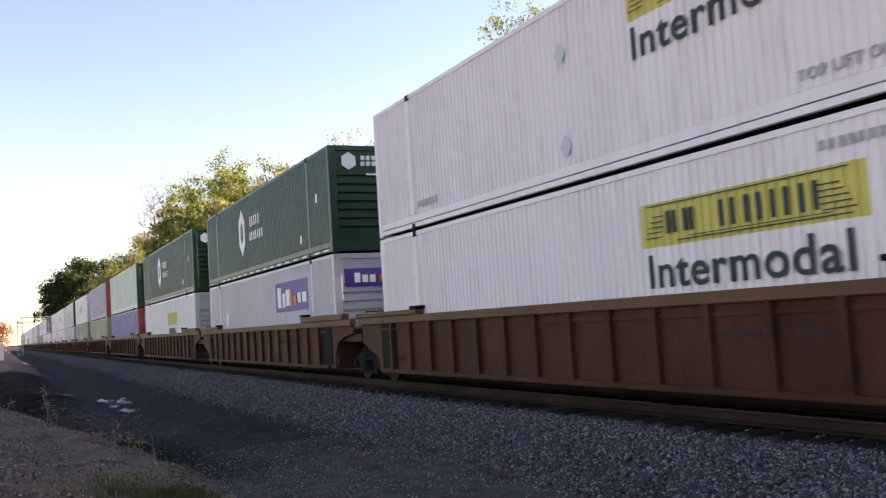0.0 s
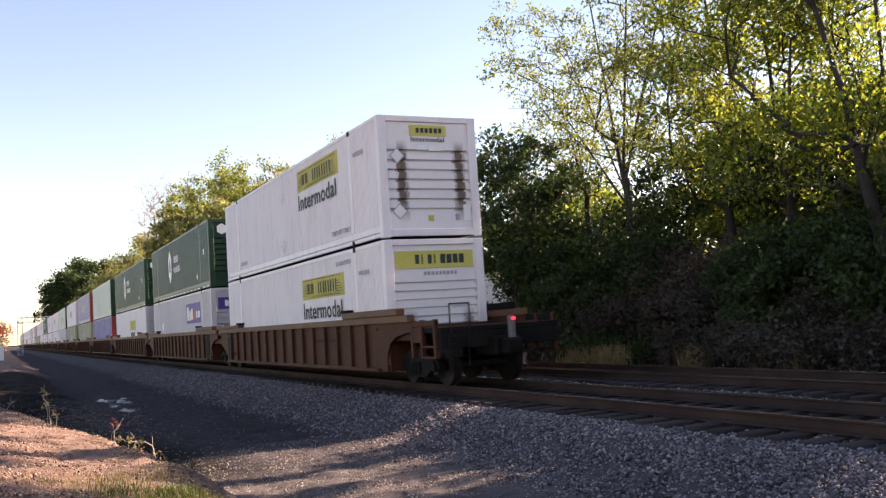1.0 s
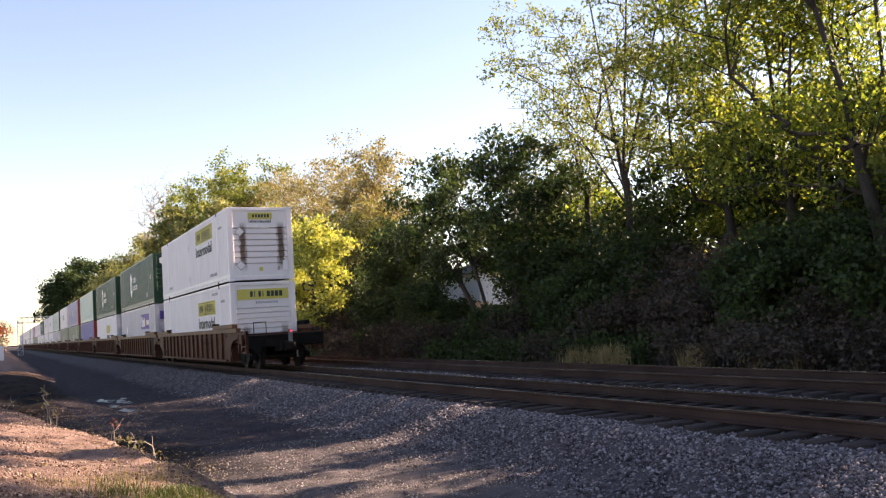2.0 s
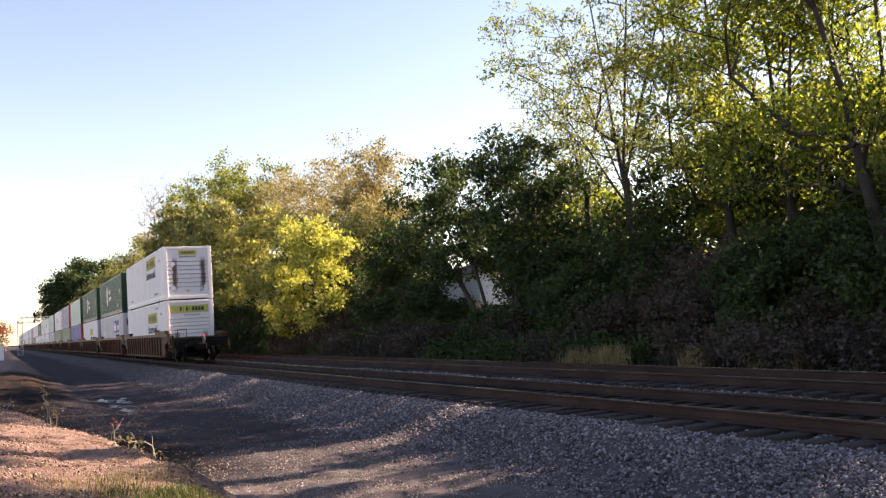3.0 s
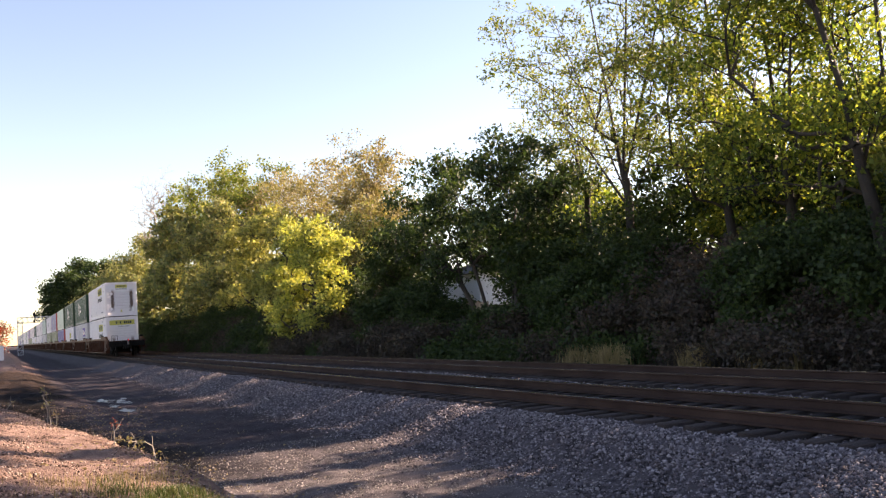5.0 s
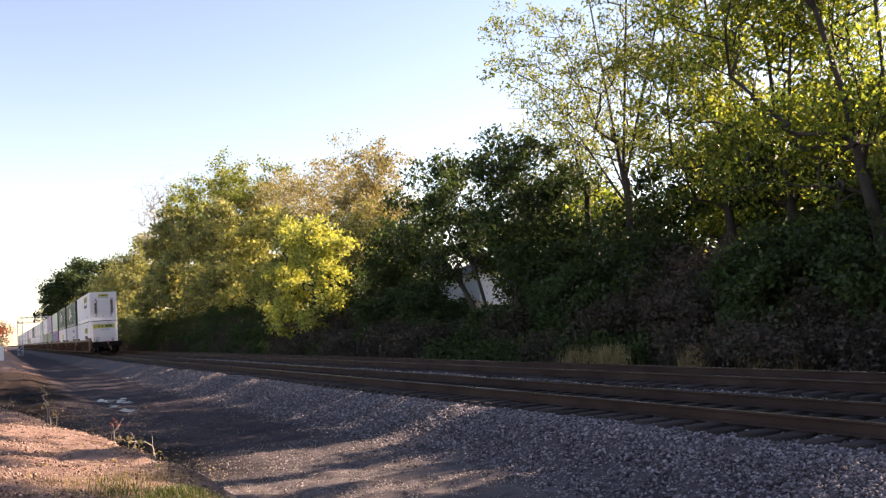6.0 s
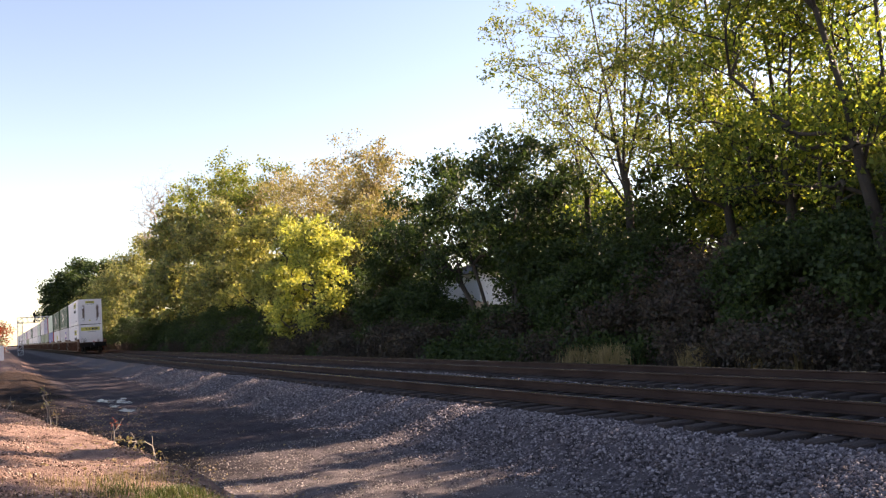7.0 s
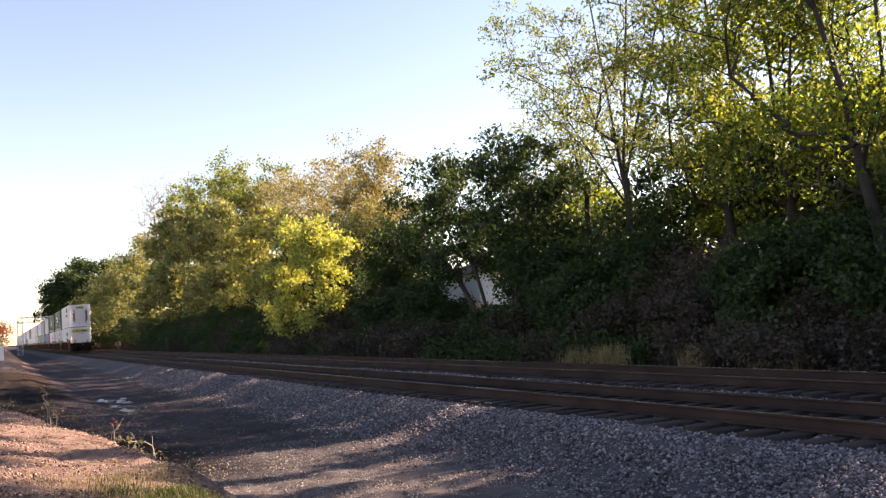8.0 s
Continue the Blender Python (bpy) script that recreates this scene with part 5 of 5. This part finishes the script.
def plant_undergrowth():
    r = random.Random(21)
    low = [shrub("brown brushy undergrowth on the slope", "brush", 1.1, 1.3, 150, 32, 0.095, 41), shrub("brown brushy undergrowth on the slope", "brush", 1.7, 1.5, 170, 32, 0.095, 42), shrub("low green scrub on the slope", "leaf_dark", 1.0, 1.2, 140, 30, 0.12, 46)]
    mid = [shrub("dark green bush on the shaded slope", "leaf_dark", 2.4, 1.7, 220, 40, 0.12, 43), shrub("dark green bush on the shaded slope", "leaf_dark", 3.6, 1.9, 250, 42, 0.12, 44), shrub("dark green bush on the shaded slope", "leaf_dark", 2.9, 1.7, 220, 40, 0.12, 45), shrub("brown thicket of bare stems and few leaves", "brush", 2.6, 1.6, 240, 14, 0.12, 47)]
    used = set()

    def put(kinds, x, y, s=0.0):
        k = r.choice(kinds)
        if kinds is mid and k is mid[2] and 40 < y < 64:
            k = mid[0]
        if kinds is low and abs(math.degrees(math.atan2(x, y + 0.01)) - 27.9) < 1.9:
            k = low[2]
            s = -0.3
        if kinds is mid and abs(math.degrees(math.atan2(x, y + 0.01)) - 27.8) < 3.0:
            k = low[2]
            s = 0.0
        m = pose(x, y, gz(x, y) - 0.15 + s, 0, 0, r.uniform(0, 360))
        if k in used:
            return copy_thing(k, m)
        used.add(k)
        k.matrix_basis = m
        return k
    for x, y in ((25.3, 39.0), (27.2, 42.4)):
        m = pose(x, y, gz(x, y) + 0.2, 0, 0, 40 * y)
        if mid[1] in used:
            copy_thing(mid[1], m)
        else:
            used.add(mid[1])
            mid[1].matrix_basis = m
    y = -2.0
    while y < 64:
        az = math.degrees(math.atan2(20.0, y + 0.01))
        open_view = abs(az - 27.5) < 1.2
        put(low, 17.3 + r.uniform(-0.4, 0.4), y)
        put(low, 18.8 + r.uniform(-0.4, 0.4), y + 0.8)
        if not open_view:
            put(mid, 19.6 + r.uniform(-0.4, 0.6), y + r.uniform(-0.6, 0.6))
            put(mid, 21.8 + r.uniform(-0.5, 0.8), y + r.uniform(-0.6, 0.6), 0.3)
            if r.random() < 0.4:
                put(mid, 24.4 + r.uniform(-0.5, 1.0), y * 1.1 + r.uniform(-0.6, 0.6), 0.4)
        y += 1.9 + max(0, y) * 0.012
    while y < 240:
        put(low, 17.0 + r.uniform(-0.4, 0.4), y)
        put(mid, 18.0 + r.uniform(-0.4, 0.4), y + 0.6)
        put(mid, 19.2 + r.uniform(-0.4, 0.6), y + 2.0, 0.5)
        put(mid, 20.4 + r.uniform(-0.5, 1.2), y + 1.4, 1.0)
        y += 3.4 if y < 130 else 6.0


plant_undergrowth()


# ---- grass, weeds and small things ----
def blades(name, n, xf, yf, height, width, seed, material, label, bend=0.35, category="grass"):
    r = np.random.RandomState(seed)
    x, y = xf(r, n), yf(r, n)
    z = ground_z(x, y) - 0.02
    a = r.uniform(0, 6.28, n)
    h = height * r.uniform(0.5, 1.25, n)
    w = width * r.uniform(0.7, 1.3, n)
    lx, ly = np.cos(a) * h * bend * r.uniform(0.2, 1.4, n), np.sin(a) * h * bend * r.uniform(0.2, 1.4, n)
    px, py = -np.sin(a) * w / 2, np.cos(a) * w / 2
    v = np.stack([np.stack([x + px, y + py, z], 1), np.stack([x - px, y - py, z], 1), np.stack([x + lx * 0.4 - px * 0.7, y + ly * 0.4 - py * 0.7, z + h * 0.6], 1), np.stack([x + lx * 0.4 + px * 0.7, y + ly * 0.4 + py * 0.7, z + h * 0.6], 1), np.stack([x + lx, y + ly, z + h], 1)], 1)
    b = np.arange(n)[:, None] * 5
    quads = b + np.array([[0, 1, 2, 3]])
    tri = b + np.array([[3, 2, 4, 4]])
    me = bpy.data.meshes.new(name)
    me.from_pydata(v.reshape(-1, 3).tolist(), [], quads.tolist() + tri[:, :3].tolist())
    me.materials.append(M[material])
    return tagged(new(name, me), label, category, kind="stuff")


def clumps(r, n, spots, spread):
    s = np.array(spots)[r.randint(0, len(spots), n)]
    return s + r.normal(0, 1, (n, 2)) * spread


def clump_blades(name, n, spots, spread, *a, **k):
    q = clumps(np.random.RandomState(77), n, spots, spread)
    return blades(name, n, lambda r, m: q[:, 0], lambda r, m: q[:, 1], *a, **k)


clump_blades("dry_grass", 2400, [(16.4, 24.4), (16.5, 23.0), (16.4, 22.4), (16.5, 19.0), (16.6, 16.6), (16.5, 16.1)], (0.2, 0.3), 0.75, 0.02, 51, "dry_grass", "dry tan grass tufts at the foot of the slope")
blades("verge_weeds", 7000, lambda r, n: 15.9 + 1.6 * r.uniform(0, 1, n), lambda r, n: 9 + 90 * r.uniform(0, 1, n) ** 1.5, 0.26, 0.015, 52, "brush", "brown weeds along the far verge")
clump_blades("green_grass", 4200, [(1.2, 8.5), (1.05, 8.1), (1.4, 8.3), (0.9, 8.8), (1.5, 8.5), (1.3, 7.9)], (0.14, 0.22), 0.085, 0.006, 53, "green_grass", "short green grass on the dirt bank")
clump_blades("green_grass", 900, [(0.2, 26.0), (0.8, 24.0), (1.2, 22.4), (1.6, 20.4), (1.9, 18.4), (2.1, 16.8), (1.0, 27.0), (1.5, 24.5), (0.5, 31.0), (1.3, 34.0), (1.0, 60.0), (1.4, 70.0), (0.9, 80.0), (-0.3, 20)], (0.5, 1.2), 0.16, 0.008, 54, "brush", "brown weeds on the dirt bank", bend=1.0)


def weed(x, y, h, seed, leaf):
    r = np.random.RandomState(seed)
    t = tree("weed", (x, y, gz(x, y)), [stem(h * 0.9, (0.06, 0.03), 4, seed)], [(0, 0, h * 0.6, 0.12, 0.12, h * 0.4)], 22, leaf, 2, 0.03, 0.03, "dry upright weed stalk with small leaves", "weed", "pale_bark", r_base=0.008, r_tip=0.003, seed=seed)
    return t


for _x, _y, _h, _s, _l in ((1.38, 13.4, 0.5, 13, "leaf_red"), (1.5, 12.9, 0.3, 14, "leaf_tan"), (1.62, 12.5, 0.22, 15, "leaf_tan"), (0.72, 18.4, 0.8, 16, "leaf_olive"), (0.66, 18.0, 0.55, 17, "leaf_tan"), (0.8, 17.6, 0.35, 18, "dry_grass"), (0.95, 22.0, 0.75, 1, "dry_grass"), (1.05, 22.4, 0.5, 2, "leaf_olive"), (1.85, 15.2, 0.42, 3, "leaf_tan"), (1.95, 14.6, 0.3, 4, "dry_grass"), (2.1, 15.0, 0.25, 5, "dry_grass"), (0.1, 20.5, 0.3, 6, "dry_grass"), (1.6, 15.8, 0.35, 7, "dry_grass"), (2.0, 14.2, 0.32, 8, "leaf_tan"), (2.25, 14.4, 0.22, 9, "leaf_tan"), (0.75, 21.6, 0.5, 10, "leaf_olive"), (1.15, 21.4, 0.6, 11, "leaf_tan"), (0.5, 23.0, 0.45, 12, "leaf_olive")):
    weed(_x, _y, _h, _s, _l)


def puddles():
    """Water lying in the low parts of the road: one level sheet a puddle, its shore where the ground rises."""
    m, n, l, b = nodes_of("wet_mud")
    b.inputs["Base Color"].default_value = (0.03, 0.028, 0.03, 1)
    b.inputs["Roughness"].default_value = 0.32
    b.inputs["Specular IOR Level"].default_value = 0.3
    bp = n.new("ShaderNodeBump")
    bp.inputs["Strength"].default_value = 0.05
    l.new(noise_node(n, l, n.new("ShaderNodeTexCoord").outputs["Object"], 6.0), bp.inputs["Height"])
    l.new(bp.outputs[0], b.inputs["Normal"])
    M["wet_mud"] = m
    for x, y, rx, ry, up in ((3.35, 35.6, 0.26, 1.7, 0.003), (3.7, 33.2, 0.2, 1.1, 0.003), (3.25, 31.6, 0.17, 0.9, 0.002), (3.45, 29.6, 0.24, 0.9, 0.002), (3.95, 35.0, 0.14, 0.8, 0.002)):
        bm = bmesh.new()
        z = gz(x, y) + up
        bm.faces.new([bm.verts.new((x + rx * math.cos(a) * (1 + 0.3 * math.sin(3 * a + x) + 0.16 * math.sin(7 * a + y)), y + ry * math.sin(a) * (1 + 0.25 * math.cos(2 * a + y) + 0.14 * math.sin(9 * a)), z)) for a in [i * 0.1309 for i in range(48)]])
        tagged(part("puddle", bm, "wet_mud", None), "shallow puddle on the service road", "puddle", kind="structure")


puddles()


def white_house():
    h = empty("house", pose(32.4, 57.0, gz(32.4, 57.0) - 0.3), "white sided house glimpsed behind the trees", "house")
    part("wall", boxes((-3.5, 3.5, -3.2, 3.2, -0.3, 2.9)), "white_siding", h)
    bm = bmesh.new()
    prism(bm, [(-3.9, 2.85), (3.9, 2.85), (0, 4.1)], -3.5, 3.5, "y")
    part("roof", bm, "black_steel", h, "dark pitched roof")
    for k in range(14):
        part("siding_board", boxes((-3.53, -3.5, -3.2, 3.2, 0.0 + k * 0.2, 0.185 + k * 0.2)), "white_siding", h)
    f = empty("board_fence", pose(22.0, 41.8, gz(22.0, 41.8) - 0.2), "low tan wooden board fence", "fence")
    for k in range(16):
        part("board", boxes((-0.02, 0.02, -1.6 + k * 0.2, -1.42 + k * 0.2, -0.4, 0.80 + 0.03 * (k % 3)), bevel=0.004), "tan_board", f)
    part("rail", boxes((0.02, 0.07, -1.6, 1.6, 0.55, 0.63)), "tan_board", f)


white_house()


def signal_bridge():
    b = empty("signal_bridge", pose(-0.7, 222, -0.7), "grey lattice steel signal bridge over the tracks", "signal bridge")
    def lattice(name, p, q, w, n):
        bm = bmesh.new()
        p, q = Vector(p), Vector(q)
        d = (q - p)
        up = abs(d.normalized().z) > 0.9
        offs = [Vector((a, c, 0)) if up else Vector((0, a, c)) for a in (-w, w) for c in (-w, w)]
        for o in offs:
            cyl(bm, p + o, q + o, 0.07, 5)
        for i in range(n):
            a, e = p + d * (i / n), p + d * ((i + 1) / n)
            for s, t in ((0, 1), (2, 3), (0, 2), (1, 3)):
                cyl(bm, a + offs[s], e + offs[t], 0.045, 4)
                cyl(bm, a + offs[s], a + offs[t], 0.045, 4)
        part(name, bm, "signal_grey", b)
    lattice("mast", (4.4, 0, 0), (4.4, 0, 8.2), 0.5, 8)
    lattice("mast", (17.6, 0, 0), (17.6, 0, 8.2), 0.5, 8)
    lattice("girder", (3.9, 0, 7.6), (18.1, 0, 7.6), 0.6, 14)
    for x in (7.3, 12.0):
        bm = bmesh.new()
        cyl(bm, (x, -0.8, 6.9), (x, -0.8, 9.2), 0.06, 6)
        h = part("signal_mast", bm, "black_steel", b)
        part("signal_head", boxes((x - 0.2, x + 0.2, -1.0, -0.85, 8.4, 9.2), bevel=0.05), "black_steel", h, "black signal head")
        part("signal_head", boxes((x - 0.2, x + 0.2, -1.0, -0.85, 6.9, 7.5), bevel=0.05), "black_steel", h, "black signal head")


signal_bridge()


def cabinet():
    c = empty("relay_cabinet", pose(-0.75, 100, gz(-0.75, 100) - 0.35), "white metal relay cabinet beside the line", "cabinet")
    part("body", boxes((-0.9, 0.9, -0.6, 0.6, 0.15, 1.75), bevel=0.02), "white_paint", c)
    part("plinth", boxes((-0.95, 0.95, -0.65, 0.65, -0.3, 0.15)), "ballast", c)
    part("roof", boxes((-1.0, 1.0, -0.7, 0.7, 1.75, 1.83), bevel=0.01), "grey_paint", c)
    part("door", boxes((-0.8, -0.02, -0.62, -0.6, 0.2, 1.7)), "white_paint", c)
    part("door", boxes((0.02, 0.8, -0.62, -0.6, 0.2, 1.7)), "white_paint", c)


cabinet()
tree("tree", (-4.2, 160.0, gz(-4.2, 160.0)), [stem(2.5, (0, 0), seed=50)], [(0, 0, 3.6, 3.6, 3.6, 2.2), (3.0, 0, 2.8, 2.0, 2.4, 2.0)], 300, "leaf_red", 50, 0.22, 0.55, "small tree with red autumn leaves", "tree", r_base=0.15, seed=50)

clump_blades("dry_grass", 900, [(0.8, 9.0), (0.6, 8.7), (1.1, 9.4), (1.4, 9.2), (0.4, 9.0), (1.5, 9.9)], (0.2, 0.3), 0.09, 0.006, 55, "dry_grass", "dry straw-coloured grass on the dirt bank")


# fallen leaves and twigs on the verge of the road
def litter():
    r = np.random.RandomState(91)
    n = 1500
    x, y = r.normal(2.2, 0.9, n), 9.5 + 22 * r.uniform(0, 1, n) ** 1.4
    z = ground_z(x, y) + 0.012
    a, s = r.uniform(0, 6.28, n), r.uniform(0.02, 0.05, n)
    c = np.stack([x, y, z], 1)
    d = np.stack([np.cos(a) * s, np.sin(a) * s, r.uniform(-0.01, 0.02, n)], 1)
    u = np.stack([-np.sin(a) * s * 0.6, np.cos(a) * s * 0.6, r.uniform(-0.01, 0.02, n)], 1)
    v = np.stack([c - d, c + u, c + d], 1)
    tagged(mesh_part("leaf_litter", mesh_from("leaf_litter", v.reshape(-1, 3), np.arange(n * 3).reshape(n, 3)), "dry_grass", None), "dry fallen leaves scattered on the roadside", "leaf litter", kind="stuff")


litter()


# ---- what moves ----
def motions():
    for ob, off, z in TRAIN:
        walk(ob, [(t, pose(TRACK_1, y + off, z)) for t, y in SPEED_ROWS])
    # wheels roll with the cars
    ts, ys = [q[0] for q in SPEED_ROWS], [q[1] for q in SPEED_ROWS]
    cars = [ob for ob, off, z in TRAIN if ob.name.startswith("well_car")][:4]
    for car in cars:
        for w in car.children:
            if w.name.startswith("wheelset"):
                p = w.location.copy()
                rows = []
                for i in range(241):
                    a = -math.degrees(float(np.interp(i / 30, ts, ys)) / 0.42) % 360
                    rows.append((i / 30, pose(p.x, p.y, p.z, a, 0, 0)))
                walk(w, rows)


motions()
